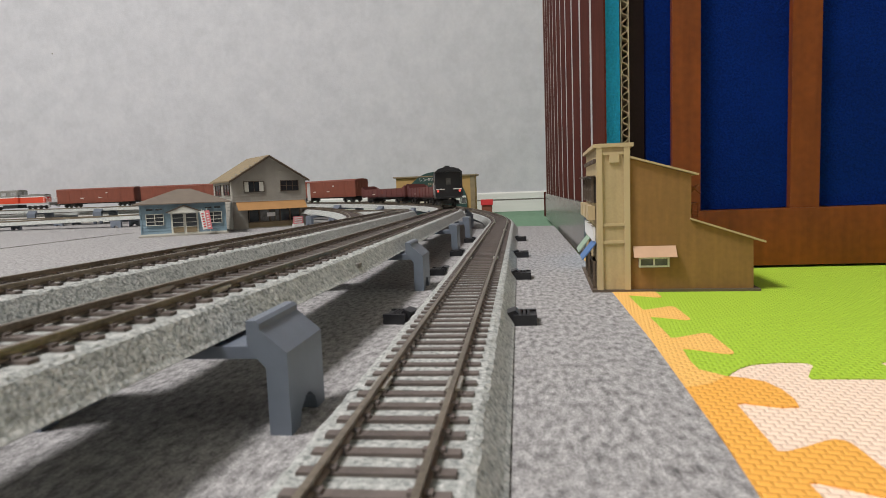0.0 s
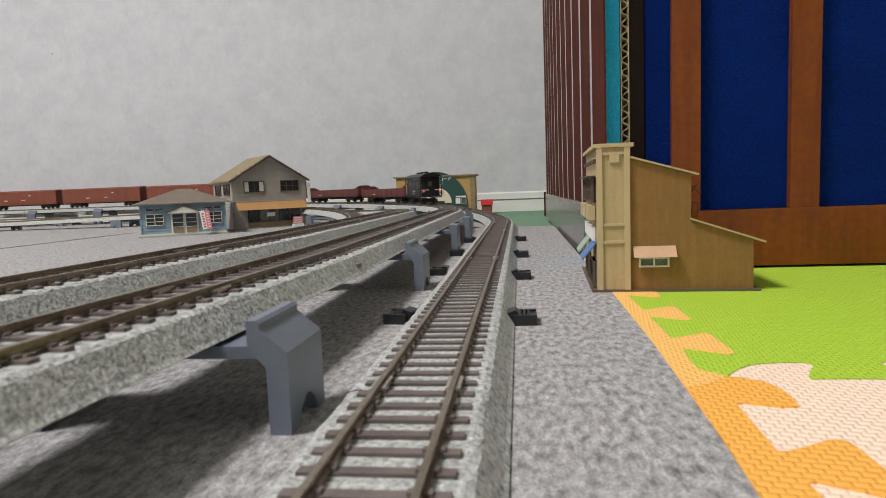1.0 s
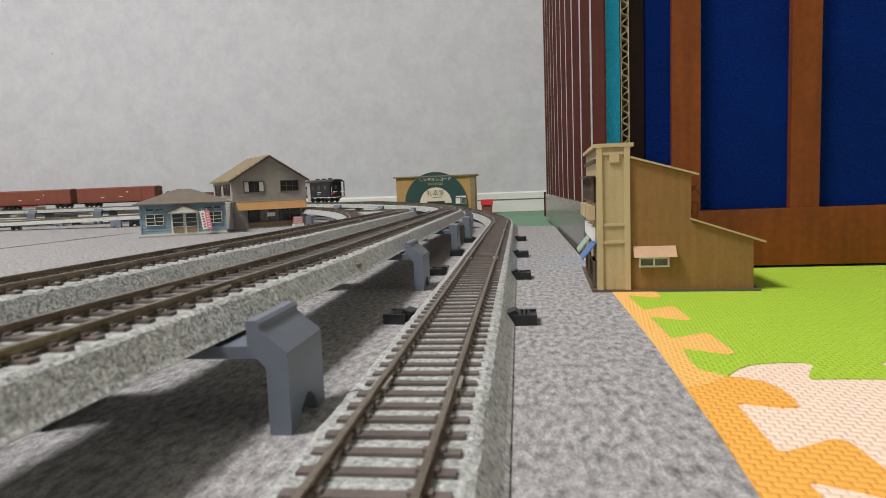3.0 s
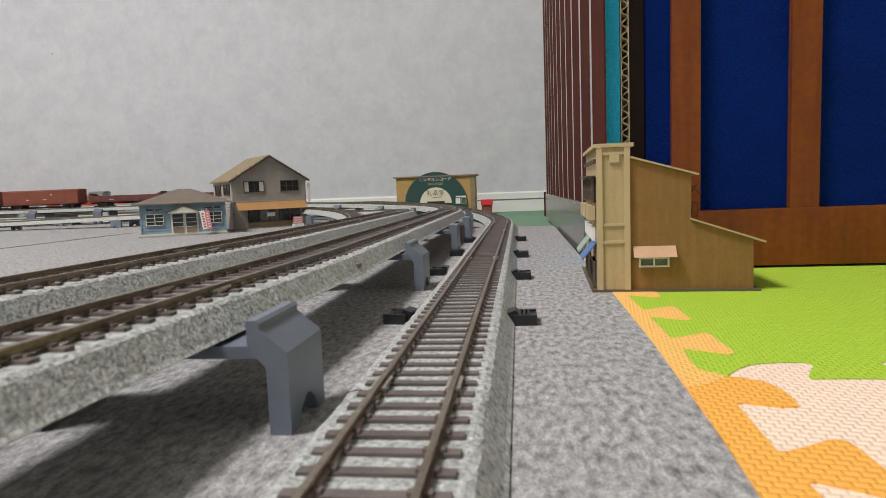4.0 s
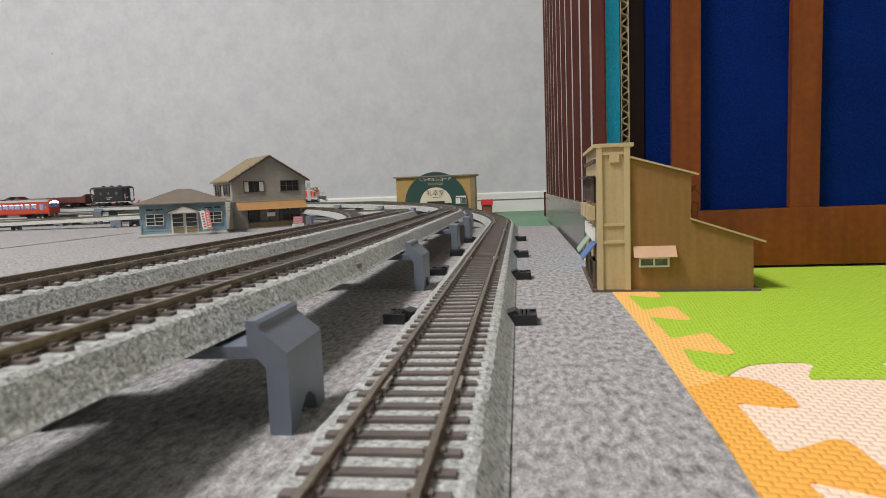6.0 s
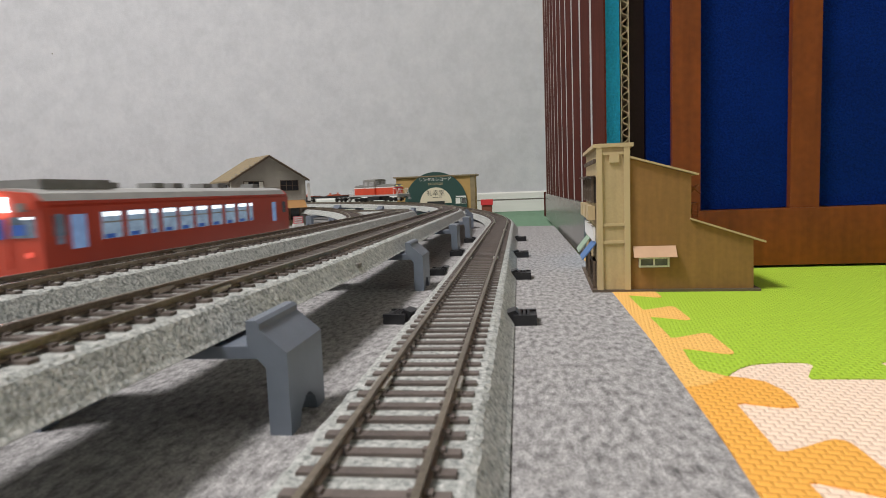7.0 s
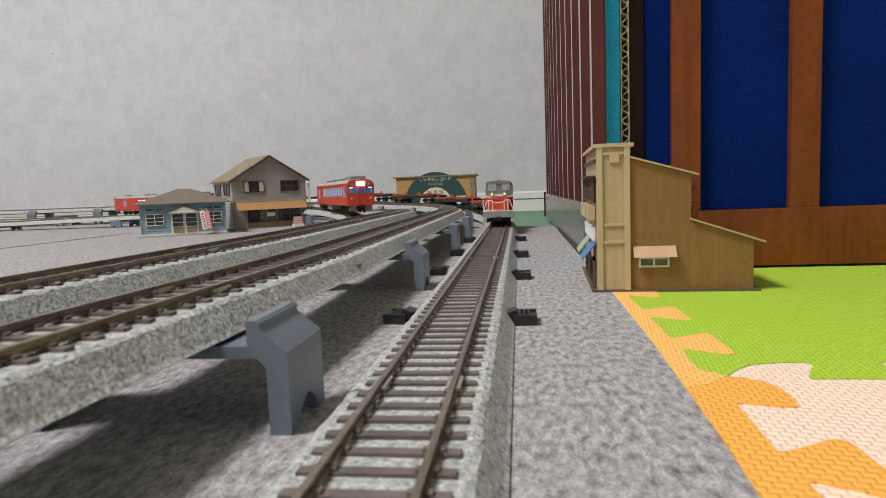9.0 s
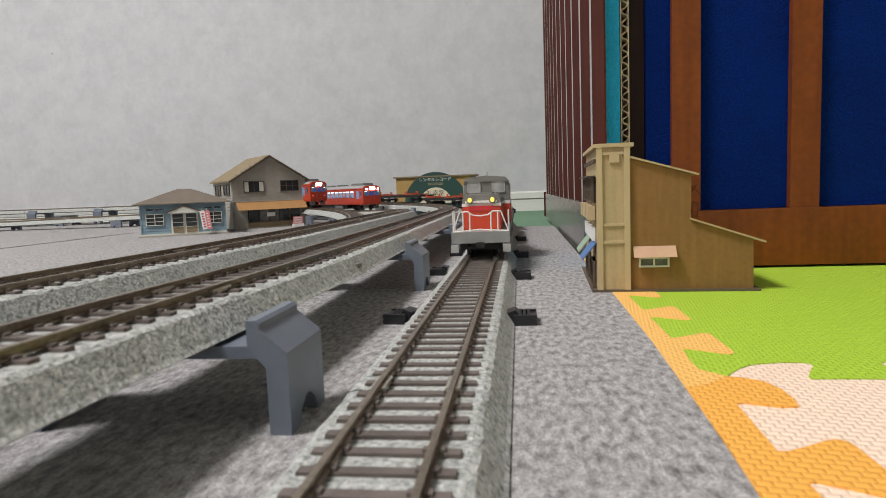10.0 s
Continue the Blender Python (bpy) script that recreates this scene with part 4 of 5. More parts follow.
def railcar(name, label, group, sign_end, tail, front=True):
    """Diesel railcar, 260 mm long; sign_end 1: lit front ahead, -1: at the back."""
    L, W = 0.248, 0.0182
    root = thing(name, label, "railcar", group)
    h = L / 2
    body = prismed([(-W + 0.0008, 0.0105), (W - 0.0008, 0.0105), (W, 0.013), (W, 0.0375), (W - 0.0012, 0.0405), (-W + 0.0012, 0.0405), (-W, 0.0375), (-W, 0.013)], -h, h)
    part("body", soften(body, 0.0012, 50), M["railcar"], root)
    roof = prismed([(-W + 0.0008, 0.0400), (W - 0.0008, 0.0400), (W - 0.003, 0.0430), (W - 0.008, 0.0448), (0, 0.0455), (-W + 0.008, 0.0448), (-W + 0.003, 0.0430)], -h + 0.003, h - 0.003)
    part("roof", roof, M["railroof"], root, smooth=False)
    for sy in (-1, 1):
        dome = prismed([(-W + 0.001, 0.0370), (W - 0.001, 0.0370), (W - 0.001, 0.0400), (W - 0.004, 0.0432), (0, 0.0447), (-W + 0.004, 0.0432), (-W + 0.001, 0.0400)], sy * (h - 0.014), sy * (h + 0.0012))
        part("cab_dome", soften(dome, 0.0015, 30), M["railcar"], root)
    for i, (y, k) in enumerate(((-0.098, 1), (-0.046, 1), (-0.028, 1), (0.005, 1), (0.024, 1), (0.062, 1))):
        part("roof_vent", soften(boxed(-0.0045, 0.0045, y * sign_end - 0.005, y * sign_end + 0.005, 0.0450, 0.0480), 0.0008), M["unit"], root)
    part("cooler", soften(boxed(-0.010, 0.010, sign_end * 0.092 - 0.021, sign_end * 0.092 + 0.021, 0.0446, 0.0488), 0.0018), M["unit"], root, "dark grey roof cooler")
    # side windows
    wins = [(-0.096, 0.0065, "door"), (-0.0570, 0.005, "lit"), (-0.0445, 0.0125, "lit"), (-0.0275, 0.0125, "lit"), (-0.0105, 0.0125, "lit"), (0.0065, 0.0125, "lit"), (0.0230, 0.0125, "lit"),
            (0.0390, 0.0125, "lit"), (0.0525, 0.006, "lit"), (0.0665, 0.0130, "lit"), (0.0840, 0.0130, "lit"), (0.1045, 0.0085, "door"), (0.1150, 0.0035, "cablit")]
    for sx in (-1, 1):
        for y, w, kind in wins:
            z0, z1 = (0.0208, 0.0345) if kind == "door" else (0.0232, 0.0350)
            yy = y * sign_end
            pane = part("window_pane", boxed(sx * W - 0.0003, sx * W + 0.0003, yy - w / 2, yy + w / 2, z0, z1), M[kind], root)
            if kind == "lit":
                part("cabin_light", boxed(sx * W - 0.0002, sx * W + 0.0004, yy - w * 0.42, yy + w * 0.42, 0.0328, 0.0347), M["glow"], pane)
                # flat strip on the pane; its own glow imitates a lit seat
                part("seat_back", boxed(sx * W - 0.0002, sx * W + 0.0004, yy - w * 0.40, yy + w * 0.12, 0.0234, 0.0252), M["blueglow"], pane)
            if w > 0.012:
                part("window_rail", boxed(sx * W - 0.0004, sx * W + 0.0005, yy - w / 2, yy + w / 2, 0.0300, 0.0306), M["railroof"], pane)
        part("gutter", boxed(sx * W - 0.0004, sx * W + 0.0004, -h + 0.004, h - 0.004, 0.0385, 0.0392), M["railcar"], root)
    for sy in (-1, 1):
        f = sy * h
        lit = front and sy == sign_end
        for sx in (-1, 1):
            bm = boxed(min(sx * 0.0055, sx * 0.0158), max(sx * 0.0055, sx * 0.0158), f - 0.0004, f + 0.0004, 0.0265, 0.0345)
            pane = part("cab_window", bm, M["cablit"], root)
            if lit:
                part("cabin_light", boxed(sx * 0.0128 - 0.0022, sx * 0.0128 + 0.0022, f - 0.0005, f + 0.0005, 0.0334, 0.0343), M["glow"], pane)
                # same self-glowing strip behind the lit cab's window
                part("seat_back", boxed(sx * 0.0090 - 0.0026, sx * 0.0090 + 0.0026, f - 0.0005, f + 0.0005, 0.0275, 0.0315), M["blueglow"], pane)
            bm = boxed(sx * W - 0.0003, sx * W + 0.0003, f - sy * 0.009 - 0.003, f - sy * 0.009 + 0.003, 0.0265, 0.0345)
            part("cab_side_window", bm, M["dim"], root)
            bm = bmesh.new()
            rod(bm, (sx * 0.0125, f - 0.0008, 0.0200), (sx * 0.0125, f + 0.0008, 0.0200), 0.0011, 14)
            part("tail_lamp", bm, M["taillamp"] if tail == sy else M["railcar"], root)
            bm = bmesh.new()
            rod(bm, (sx * 0.0118, f - 0.0024, 0.0380), (sx * 0.0118, f + 0.0024, 0.0380), 0.0017, 14)
            part("head_lamp", bm, M["headlamp"] if (lit and tail != sy) else M["unit"], root)
            part("step", boxed(min(sx * 0.0085, sx * 0.0150), max(sx * 0.0085, sx * 0.0150), f - 0.0002, f + 0.0016, 0.0130, 0.0136), M["railcar"], root)
            part("handrail", rods(0.0003, ((sx * 0.0045, f + sy * 0.0008, 0.0150), (sx * 0.0045, f + sy * 0.0008, 0.0300))), M["railcar"], root)
            part("skirt", boxed(min(sx * 0.006, sx * 0.0155), max(sx * 0.006, sx * 0.0155), f - sy * 0.004 - 0.0008, f - sy * 0.004 + 0.0008, 0.0035, 0.0105), M["locogrey"], root)
        # at the lit end this pane takes the self-glowing blue
        part("door_window", boxed(-0.0026, 0.0026, f - 0.0005, f + 0.0005, 0.0262, 0.0338), M["blueglow"] if lit else M["dim"], root)
        sign = boxed(-0.0054, 0.0054, f - 0.0026, f + 0.0026, 0.0364, 0.0420)
        part("headsign", soften(sign, 0.0024), M["headlamp"] if lit else M["railcar"], root, "glowing white headsign" if lit else "")
        coupler(root, f, sy)
    part("underframe", boxed(-0.014, 0.014, -0.055, 0.055, 0.0045, 0.0110), M["darkframe"], root)
    part("tank", soften(boxed(-0.0155, 0.0155, 0.008, 0.040, 0.0035, 0.0105), 0.001), M["unit"], root)
    for y in (-0.090, 0.090):
        bogie(root, y)
    return root


def diesel_loco(name, label, L, cab_at, cab_len, lamp):
    """Hood diesel with red hoods, grey upper works, silver frame and white railings."""
    root = thing(name, label, "locomotive")
    h = L / 2
    part("frame", soften(boxed(-0.0165, 0.0165, -h + 0.004, h - 0.004, 0.0135, 0.0172), 0.0005), M["silver"], root)
    for sy in (-1, 1):
        part("buffer_beam", soften(boxed(-0.0168, 0.0168, sy * (h - 0.003) - 0.0013, sy * (h - 0.003) + 0.0013, 0.0100, 0.0172), 0.0006), M["beam"], root)
        for sx in (-1, 1):
            part("step_plate", boxed(sx * 0.0150 - 0.0022, sx * 0.0150 + 0.0022, sy * (h - 0.002) - 0.001, sy * (h - 0.002) + 0.003, 0.0042, 0.0092), M["silver"], root)
        coupler(root, sy * (h - 0.002), sy)
    W = 0.0115
    for a, b in ((-h + 0.018, cab_at - cab_len / 2), (cab_at + cab_len / 2, h - 0.018)):
        m = part("hood", soften(boxed(-W, W, a, b, 0.0172, 0.0325), 0.0008), M["locored"], root)
        part("hood_band", boxed(-W - 0.0002, W + 0.0002, a - 0.0002, b + 0.0002, 0.0322, 0.0338), M["whiterail"], m)
        part("hood_top", prismed([(-W, 0.0336), (W, 0.0336), (W, 0.0362), (W - 0.003, 0.0384), (-W + 0.003, 0.0384), (-W, 0.0362)], a, b), M["locogrey"], m)
        bm = bmesh.new()
        count = max(2, int((b - a) / 0.012))
        for i in range(count):
            y = a + (b - a) * (i + 0.5) / count
            for sx in (-1, 1):
                box(bm, sx * W - 0.0003, sx * W + 0.0003, y - 0.0045, y + 0.0045, 0.0195, 0.0310)
        part("hood_door", bm, M["locored"], m)
        part("fan_hatch", soften(boxed(-0.006, 0.006, (a + b) / 2 - 0.010, (a + b) / 2 + 0.010, 0.0382, 0.0392), 0.0004), M["locogrey"], m)
    # cab
    C = 0.0163
    c0, c1 = cab_at - cab_len / 2, cab_at + cab_len / 2
    cab = part("cab", prismed([(-C, 0.0172), (C, 0.0172), (C, 0.0322), (-C, 0.0322)], c0, c1), M["locored"], root)
    part("cab_band", boxed(-C - 0.0002, C + 0.0002, c0 - 0.0002, c1 + 0.0002, 0.0320, 0.0338), M["whiterail"], cab)
    part("cab_upper", soften(prismed([(-C, 0.0336), (C, 0.0336), (C - 0.001, 0.0460), (-C + 0.001, 0.0460)], c0, c1), 0.0004), M["locogrey"], cab)
    part("cab_roof", prismed([(-C + 0.0004, 0.0456), (C - 0.0004, 0.0456), (C - 0.0030, 0.0482), (0, 0.0492), (-C + 0.0030, 0.0482)], c0 - 0.001, c1 + 0.001), M["locogrey"], cab)
    for sy, f in ((-1, c0), (1, c1)):
        for x in (-0.0085, 0.0085):
            bm = boxed(x - 0.0040, x + 0.0040, f - 0.0005, f + 0.0005, 0.0393, 0.0450)
            w = part("cab_window", bm, M["pale"], cab)
            bm = bmesh.new()
            for z in (0.0388, 0.0450):
                box(bm, x - 0.0046, x + 0.0046, f - 0.0008, f + 0.0008, z, z + 0.0006)
            for xx in (x - 0.0046, x + 0.0040):
                box(bm, xx, xx + 0.0006, f - 0.0008, f + 0.0008, 0.0388, 0.0456)
            part("window_frame", bm, M["silver"], w)
    for sx in (-1, 1):
        for y in (cab_at - cab_len * 0.26, cab_at + cab_len * 0.26):
            part("side_window", boxed(sx * (C - 0.0004) - 0.0006, sx * (C - 0.0004) + 0.0006, y - 0.007, y + 0.007, 0.0365, 0.0440), M["pale"], cab)
        part("side_door", boxed(sx * C - 0.0004, sx * C + 0.0004, c0 + 0.002, c0 + 0.010, 0.0180, 0.0330), M["locored"], cab)
    part("horn", rods(0.0006, ((0, cab_at, 0.0490), (0, cab_at, 0.0525))), M["silver"], cab)
    # lamps and railings at both ends
    for sy in (-1, 1):
        f = sy * (h - 0.018)
        panel = part("nose_panel", soften(boxed(-0.0112, 0.0112, f - 0.0012, f + 0.0012, 0.0180, 0.0318), 0.0006), M["locored"], root)
        part("lamp_band", boxed(-0.0096, 0.0096, f - 0.0016, f + 0.0016, 0.0340, 0.0352), M["whiterail"], panel)
        part("marker_plate", boxed(-0.0072, 0.0072, f - 0.0016, f + 0.0016, 0.0300, 0.0325), M["red"], panel)
        for x in (-0.0068, 0.0068):
            bm = bmesh.new()
            rod(bm, (x, f - 0.001, 0.0356), (x, f + sy * 0.0022, 0.0356), 0.0021, 18)
            lampring = part("lamp_housing", bm, M["locogrey"], root)
            bm = bmesh.new()
            rod(bm, (x, f + sy * 0.0018, 0.0356), (x, f + sy * 0.0026, 0.0356), 0.00125, 18)
            part("head_lamp", bm, M["yellowlamp"] if (lamp and sy == 1) else M["silver"], lampring)
        e = sy * (h - 0.004)
        for sx in (-1, 1):
            part("handrail", rods(0.00042, ((sx * 0.0163, e, 0.0172), (sx * 0.0120, e, 0.0298)), ((sx * 0.0120, e, 0.0298), (sx * 0.0072, e, 0.0300)), ((sx * 0.0072, e, 0.0300), (sx * 0.0045, e, 0.0278)),
                                  ((sx * 0.0045, e, 0.0278), (0, e, 0.0272)), ((sx * 0.0062, e, 0.0295), (sx * 0.0062, e, 0.0172)), ((sx * 0.0102, e, 0.0299), (sx * 0.0102, e, 0.0172)),
                                  ((sx * 0.0163, e, 0.0172), (0, e, 0.0186))), M["whiterail"], root)
            part("side_rail", rods(0.00042, ((sx * 0.0163, e - sy * 0.003, 0.0172), (sx * 0.0163, e - sy * 0.003, 0.0300)), ((sx * 0.0163, e - sy * 0.003, 0.0300), (sx * 0.0163, e - sy * 0.012, 0.0300)),
                                    ((sx * 0.0163, e - sy * 0.012, 0.0300), (sx * 0.0163, e - sy * 0.012, 0.0172))), M["whiterail"], root)
    part("fuel_tank", soften(boxed(-0.0150, 0.0150, -0.020, 0.020, 0.0040, 0.0135), 0.001), M["darkframe"], root)
    for y in (-h * 0.58, h * 0.58):
        bogie(root, y, 0.032, 3)
    # heights of frame, lamps and cab roof
    for ob in root.children_recursive:
        for v in ob.data.vertices:
            v.co.z = float(np.interp(v.co.z, (0, 0.0085, 0.0172, 0.0300, 0.0356, 0.0492, 0.06), (0, 0.0076, 0.0157, 0.0278, 0.0345, 0.0506, 0.061)))
    return root


def raise_body(root, k):
    """Makes all that stands above the underframe taller by the factor k."""
    for ob in root.children_recursive:
        for v in ob.data.vertices:
            if v.co.z > 0.0126:
                v.co.z = 0.0126 + (v.co.z - 0.0126) * k


def boxcar():
    L, W = 0.212, 0.0168
    h = L / 2
    root = thing("box_wagon", "red-brown bogie box wagon with white markings", "wagon", "box wagons")
    part("body", soften(prismed([(-W, 0.0125), (W, 0.0125), (W, 0.0420), (W - 0.002, 0.0440), (-W + 0.002, 0.0440), (-W, 0.0420)], -h, h), 0.0006, 50), M["boxcar"], root)
    part("roof", prismed([(-W - 0.0006, 0.0418), (W + 0.0006, 0.0418), (W - 0.003, 0.0446), (0, 0.0455), (-W + 0.003, 0.0446)], -h - 0.0008, h + 0.0008), M["boxcar"], root)
    for sx in (-1, 1):
        for i in range(6):
            y = -h + L * (i + 0.5) / 6
            part("side_door", soften(boxed(sx * W - 0.0005, sx * W + 0.0005, y - L / 12.6, y + L / 12.6, 0.0145, 0.0405), 0.0002), M["boxcar"], root)
        part("sill", boxed(sx * W - 0.0007, sx * W + 0.0007, -h, h, 0.0112, 0.0132), M["boxcar"], root)
        for y, z, w, t in ((-0.032, 0.0320, 0.0022, 0.0024), (-0.014, 0.0222, 0.005, 0.0012), (0.036, 0.0215, 0.004, 0.002)):
            part("marking", boxed(sx * (W + 0.0005) - 0.0002, sx * (W + 0.0005) + 0.0002, y - w, y + w, z, z + t), M["trimwhite"], root)
    for sy in (-1, 1):
        bm = bmesh.new()
        for x in (-0.011, -0.0037, 0.0037, 0.011):
            box(bm, x - 0.0006, x + 0.0006, sy * h - 0.0006, sy * h + 0.0006, 0.0130, 0.0415)
        part("end_ribs", bm, M["boxcar"], root)
        coupler(root, sy * (h - 0.001), sy)
        bogie(root, sy * h * 0.70)
    part("underframe", boxed(-0.0035, 0.0035, -h, h, 0.0085, 0.0126), M["darkframe"], root)
    raise_body(root, 1.08)
    return root


def gondola():
    L, W = 0.194, 0.0165
    h = L / 2
    root = thing("open_wagon", "dark maroon open goods wagon with raised ends", "wagon", "open wagons")
    part("floor", boxed(-W, W, -h, h, 0.0118, 0.0140), M["gondola"], root)
    for sx in (-1, 1):
        side = part("side_wall", boxed(sx * W - 0.0007, sx * W + 0.0007, -h, h, 0.0140, 0.0272), M["gondola"], root)
        bm = bmesh.new()
        for i in range(9):
            y = -h + L * (i + 0.5) / 9
            box(bm, sx * W - 0.0013, sx * W + 0.0013, y - 0.0011, y + 0.0011, 0.0125, 0.0268)
        part("stanchion", bm, M["gondola"], side)
        part("marking", boxed(sx * (W + 0.0009) - 0.0002, sx * (W + 0.0009) + 0.0002, -0.004, 0.004, 0.0182, 0.0240), M["boxcar"], side)
        part("lettering", boxed(sx * (W + 0.0009) - 0.0002, sx * (W + 0.0009) + 0.0002, 0.030, 0.043, 0.0165, 0.0176), M["trimwhite"], side)
    for sy in (-1, 1):
        out = [(-W, 0.0140), (W, 0.0140), (W, 0.0300), (W - 0.004, 0.0335), (-W + 0.004, 0.0335), (-W, 0.0300)]
        part("end_wall", prismed(out, sy * h - 0.0009, sy * h + 0.0009), M["gondola"], root)
        for sx in (-1, 1):
            part("end_gusset", prismed([(sy * h, 0.0272), (sy * (h - 0.012), 0.0272), (sy * h, 0.0318)], sx * W - 0.0007, sx * W + 0.0007, "x"), M["gondola"], root)
        coupler(root, sy * (h - 0.001), sy)
        bogie(root, sy * h * 0.66, 0.022)
    part("underframe", boxed(-0.0045, 0.0045, -h, h, 0.0080, 0.0119), M["darkframe"], root)
    part("brake_gear", rods(0.0012, ((-0.009, -0.02, 0.008), (-0.009, 0.012, 0.008)), ((0.009, -0.02, 0.008), (0.009, 0.012, 0.008))), M["darkframe"], root)
    return root


def caboose():
    L, W = 0.098, 0.0160
    h = L / 2
    root = thing("brake_van", "black brake van with red tail lamps", "wagon")
    part("body", soften(boxed(-W, W, -h + 0.010, h - 0.010, 0.0125, 0.0405), 0.0006), M["black"], root)
    part("platform", boxed(-W, W, -h, h, 0.0115, 0.0132), M["darkframe"], root)
    roof = prismed([(-W - 0.001, 0.0402), (W + 0.001, 0.0402), (W - 0.003, 0.0432), (W - 0.009, 0.0448), (0, 0.0453), (-W + 0.009, 0.0448), (-W + 0.003, 0.0432)], -h, h)
    part("roof", roof, M["black"], root)
    for y in (-0.022, 0.0, 0.022):
        part("roof_vent", soften(boxed(-0.003, 0.003, y - 0.003, y + 0.003, 0.0450, 0.0475), 0.0006), M["black"], root)
    for sx in (-1, 1):
        for y in (-0.022, 0.0, 0.020):
            part("window", boxed(sx * W - 0.0003, sx * W + 0.0003, y - 0.0028, y + 0.0028, 0.0268, 0.0332), M["roomglow"], root)
        part("marking", boxed(sx * W - 0.0004, sx * W + 0.0004, -0.008, 0.006, 0.0200, 0.0212), M["trimwhite"], root)
        part("lettering", boxed(sx * W - 0.0004, sx * W + 0.0004, -0.004, 0.004, 0.0165, 0.0172), M["trimwhite"], root)
    for sy in (-1, 1):
        f = sy * (h - 0.010)
        part("end_window", boxed(-0.0030, 0.0030, f - 0.0003, f + 0.0003, 0.0265, 0.0335), M["roomglow"], root)
        for sx in (-1, 1):
            part("end_post", boxed(sx * W - 0.0009, sx * W + 0.0009, sy * (h - 0.001) - 0.0009, sy * (h - 0.001) + 0.0009, 0.0132, 0.0405), M["black"], root)
            part("end_rail", rods(0.0004, ((sx * W, sy * h, 0.0215), (sx * 0.005, sy * h, 0.0215))), M["whiterail"], root)
            part("grab_rail", rods(0.0004, ((sx * W, sy * (h - 0.004), 0.0150), (sx * W, sy * (h - 0.004), 0.0300))), M["whiterail"], root)
            bm = bmesh.new()
            rod(bm, (sx * 0.0135, sy * h - 0.0012, 0.0195), (sx * 0.0135, sy * h + 0.0012, 0.0195), 0.0013, 14)
            part("tail_lamp", bm, M["taillamp"] if sy < 0 else M["black"], root)
        coupler(root, sy * (h - 0.002), sy)
        bogie(root, sy * 0.024, 0.016)
    raise_body(root, 1.14)
    return root


def flatcar():
    L, W = 0.172, 0.0160
    h = L / 2
    root = thing("flat_wagon", "black flat wagon with orange-brown racks and orange stakes", "wagon", "flat wagons")
    for sx in (-1, 1):
        part("side_sill", boxed(sx * W - 0.0012, sx * W + 0.0012, -h, h, 0.0105, 0.0150), M["darkframe"], root)
    part("deck", boxed(-W, W, -h, h, 0.0135, 0.0152), M["darkframe"], root)
    for y0, y1 in ((-0.066, -0.026), (0.020, 0.066)):
        part("rack", soften(boxed(-0.0145, 0.0145, y0, y1, 0.0152, 0.0172), 0.0003), M["rack"], root, "orange-brown rack")
    for y in (-0.070, 0.030):
        part("bolster", boxed(-0.0150, 0.0150, y - 0.006, y + 0.006, 0.0160, 0.0190), M["stake"], root)
        for sx in (-1, 1):
            part("stake", soften(boxed(sx * 0.0140 - 0.0011, sx * 0.0140 + 0.0011, y - 0.0016, y + 0.0016, 0.0160, 0.0232), 0.0003), M["stake"], root)
    for sy in (-1, 1):
        coupler(root, sy * (h - 0.001), sy)
        bogie(root, sy * h * 0.68)
    return root


def place(line, s, half, ahead):
    """Pose of a vehicle whose middle is s along the line; half: half its bogie distance; ahead: 1 runs up the line, -1 down."""
    xa, ya, za, _ = along(line, s - half)
    xb, yb, zb, _ = along(line, s + half)
    h = math.atan2(-(xb - xa), yb - ya)
    if ahead < 0:
        h -= math.pi
    return pose((xa + xb) / 2, (ya + yb) / 2, (za + zb) / 2, 0, 0, math.degrees(h))


def track(table, t):
    """Place along a line at t, from pairs (t, s), straight between them."""
    for (t0, s0), (t1, s1) in zip(table, table[1:]):
        if t <= t1:
            return s0 + (s1 - s0) * (t - t0) / (t1 - t0)
    return table[-1][1]


TIMES = [i * 0.25 for i in range(int(SECONDS * 4) + 1)]


def run(ob, line, table, offset, half, ahead):
    walk(ob, [(t, place(line, track(table, t) + offset, half, ahead)) for t in TIMES])


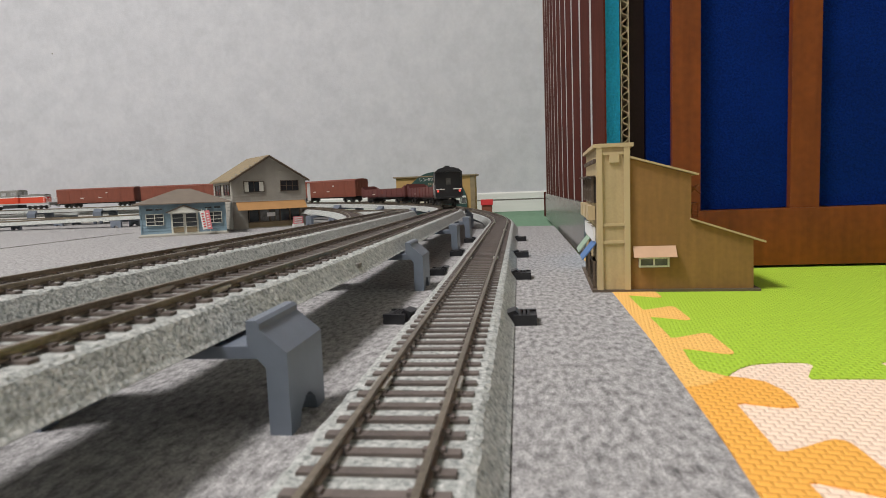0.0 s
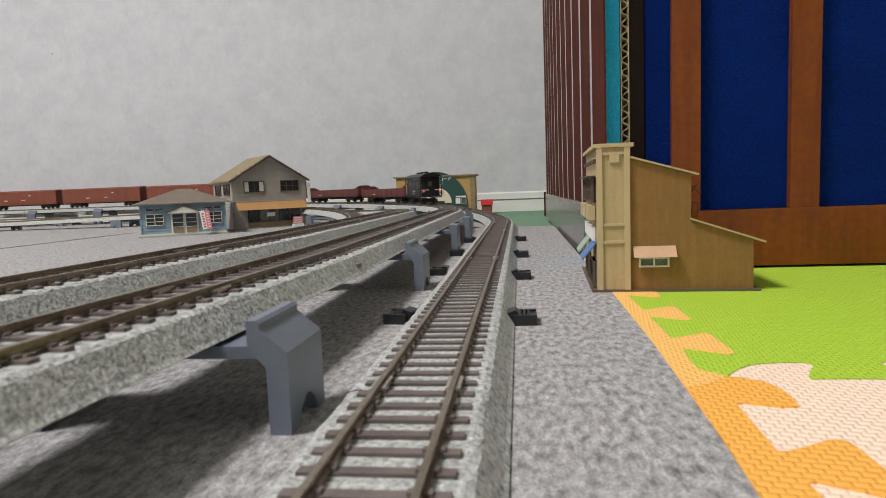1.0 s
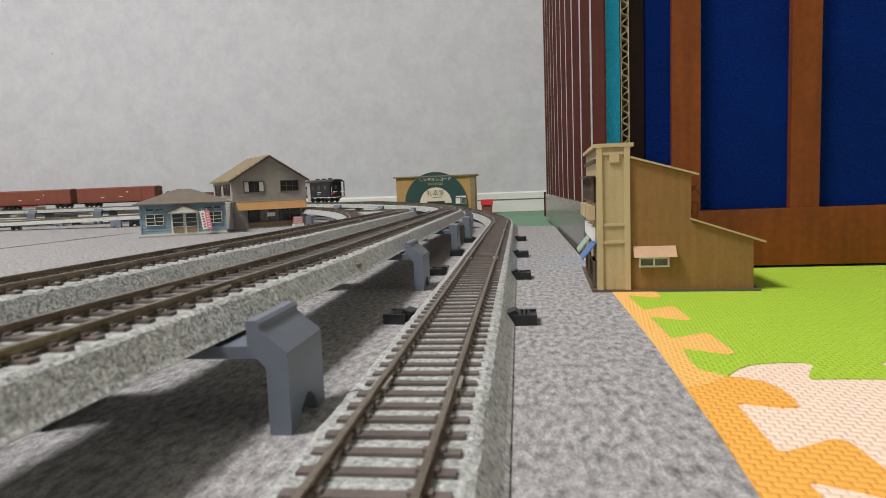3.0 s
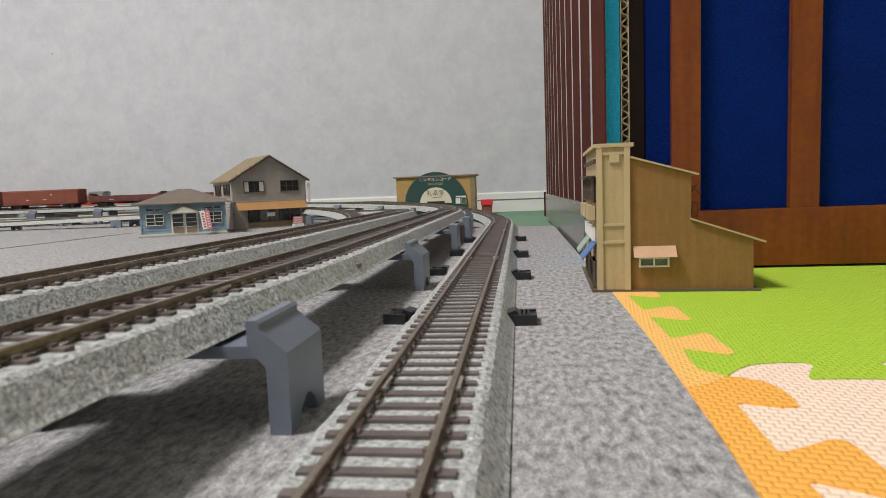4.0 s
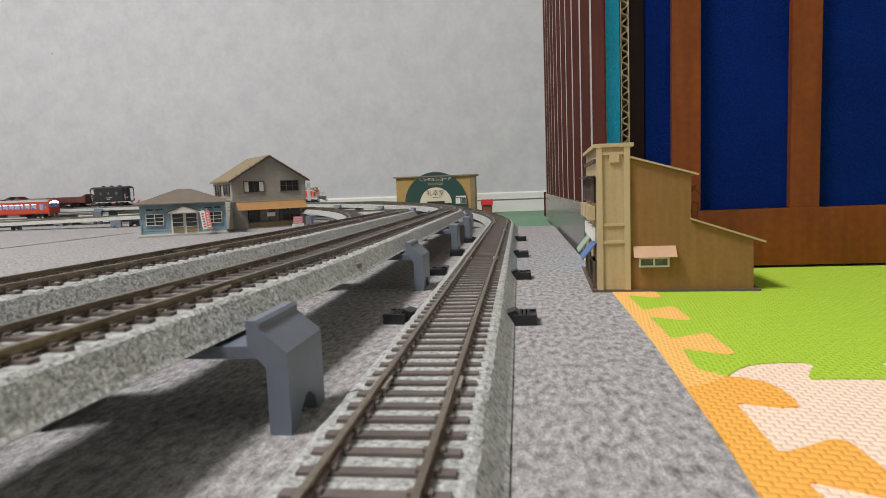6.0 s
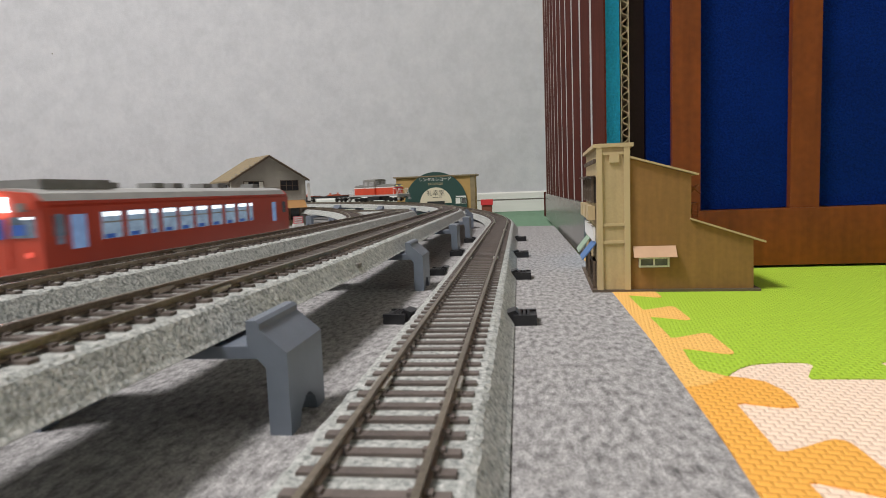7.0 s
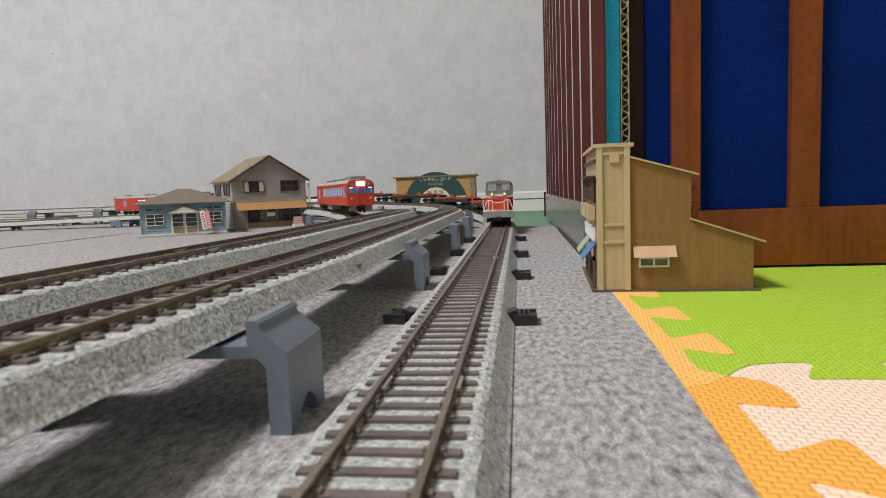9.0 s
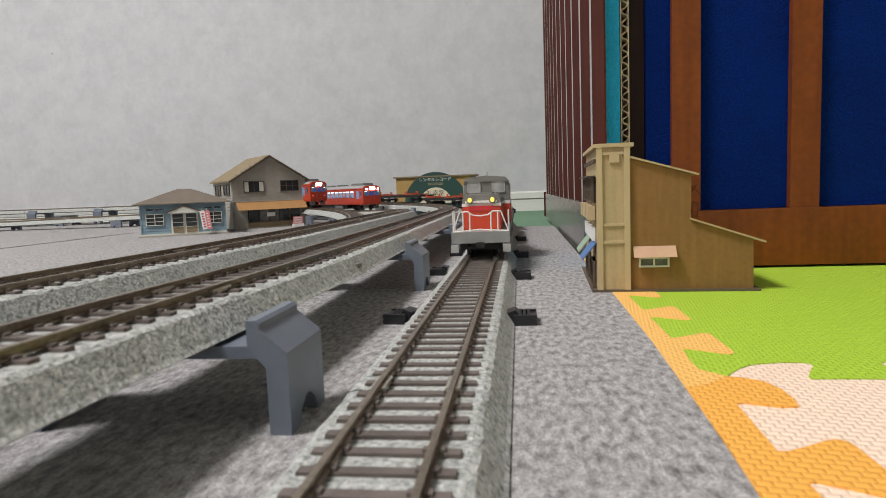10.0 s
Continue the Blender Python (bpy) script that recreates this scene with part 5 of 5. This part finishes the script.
# rear end of the goods train, rear of the departing railcar, front of the approaching train, front of the far railcars
GOODS = [(0, 0.079), (1, 0.293), (2.5, 0.608), (5.7, 1.278), (7.5, 1.653), (10, 2.17)]
DEPART = [(0, -2.42), (6.8, -0.502), (7.5, -0.299), (8, -0.159), (8.5, -0.014), (9, 0.136), (9.5, 0.278), (10, 0.42)]
COMING = [(0, 2.53), (4, 1.425), (6.8, 0.668), (7.5, 0.435), (8, 0.280), (8.5, 0.092), (9, -0.090), (10, -0.402)]
FAR = [(0, 2.75), (5.5, 1.48), (9, 0.67), (10, 0.38)]


def motions():
    run(van, "high", GOODS, 0.050, 0.024, 1)
    for i, ob in enumerate(opens):
        run(ob, "high", GOODS, 0.211 + i * 0.214, 0.064, 1)
    for i, ob in enumerate(boxes):
        run(ob, "high", GOODS, 0.657 + i * 0.230, 0.074, 1)
    run(goods_loco, "high", GOODS, 0.660 + 4 * 0.230 + 0.008, 0.065, 1)
    run(depart_car, "inner", DEPART, 0.127, 0.086, 1)
    for i, ob in enumerate(far_cars):
        run(ob, "ramp", FAR, 0.172 + i * 0.272, 0.090, -1)
    run(front_loco, "outer", COMING, 0.087, 0.050, -1)
    for i, ob in enumerate(flats):
        run(ob, "outer", COMING, 0.268 + i * 0.182, 0.058, -1)


van = caboose()
opens = [gondola()]
opens.append(copy_thing(opens[0], Matrix()))
boxes = [boxcar()]
for _ in range(3):
    boxes.append(copy_thing(boxes[0], Matrix()))
goods_loco = diesel_loco("diesel_locomotive", "red and grey diesel locomotive hauling brown wagons", 0.222, 0.0, 0.05, False)
depart_car = railcar("railcar", "vermilion railcar with lit windows and red tail lamps", "", -1, -1)
far_cars = [railcar("railcar", "vermilion railcar with lit windows and white headlamps", "far railcars", 1, 0)]
far_cars.append(railcar("railcar", "vermilion railcar with lit windows, coupled behind another", "far railcars", 1, 0, False))
front_loco = diesel_loco("diesel_locomotive", "red and grey diesel locomotive with yellow headlamps, pulling flat wagons", 0.174, -0.012, 0.040, True)
for ob in (goods_loco, front_loco):
    ob.scale = (1.03, 1.03, 1.0)
flats = [flatcar()]
for _ in range(5):
    flats.append(copy_thing(flats[0], Matrix()))
motions()
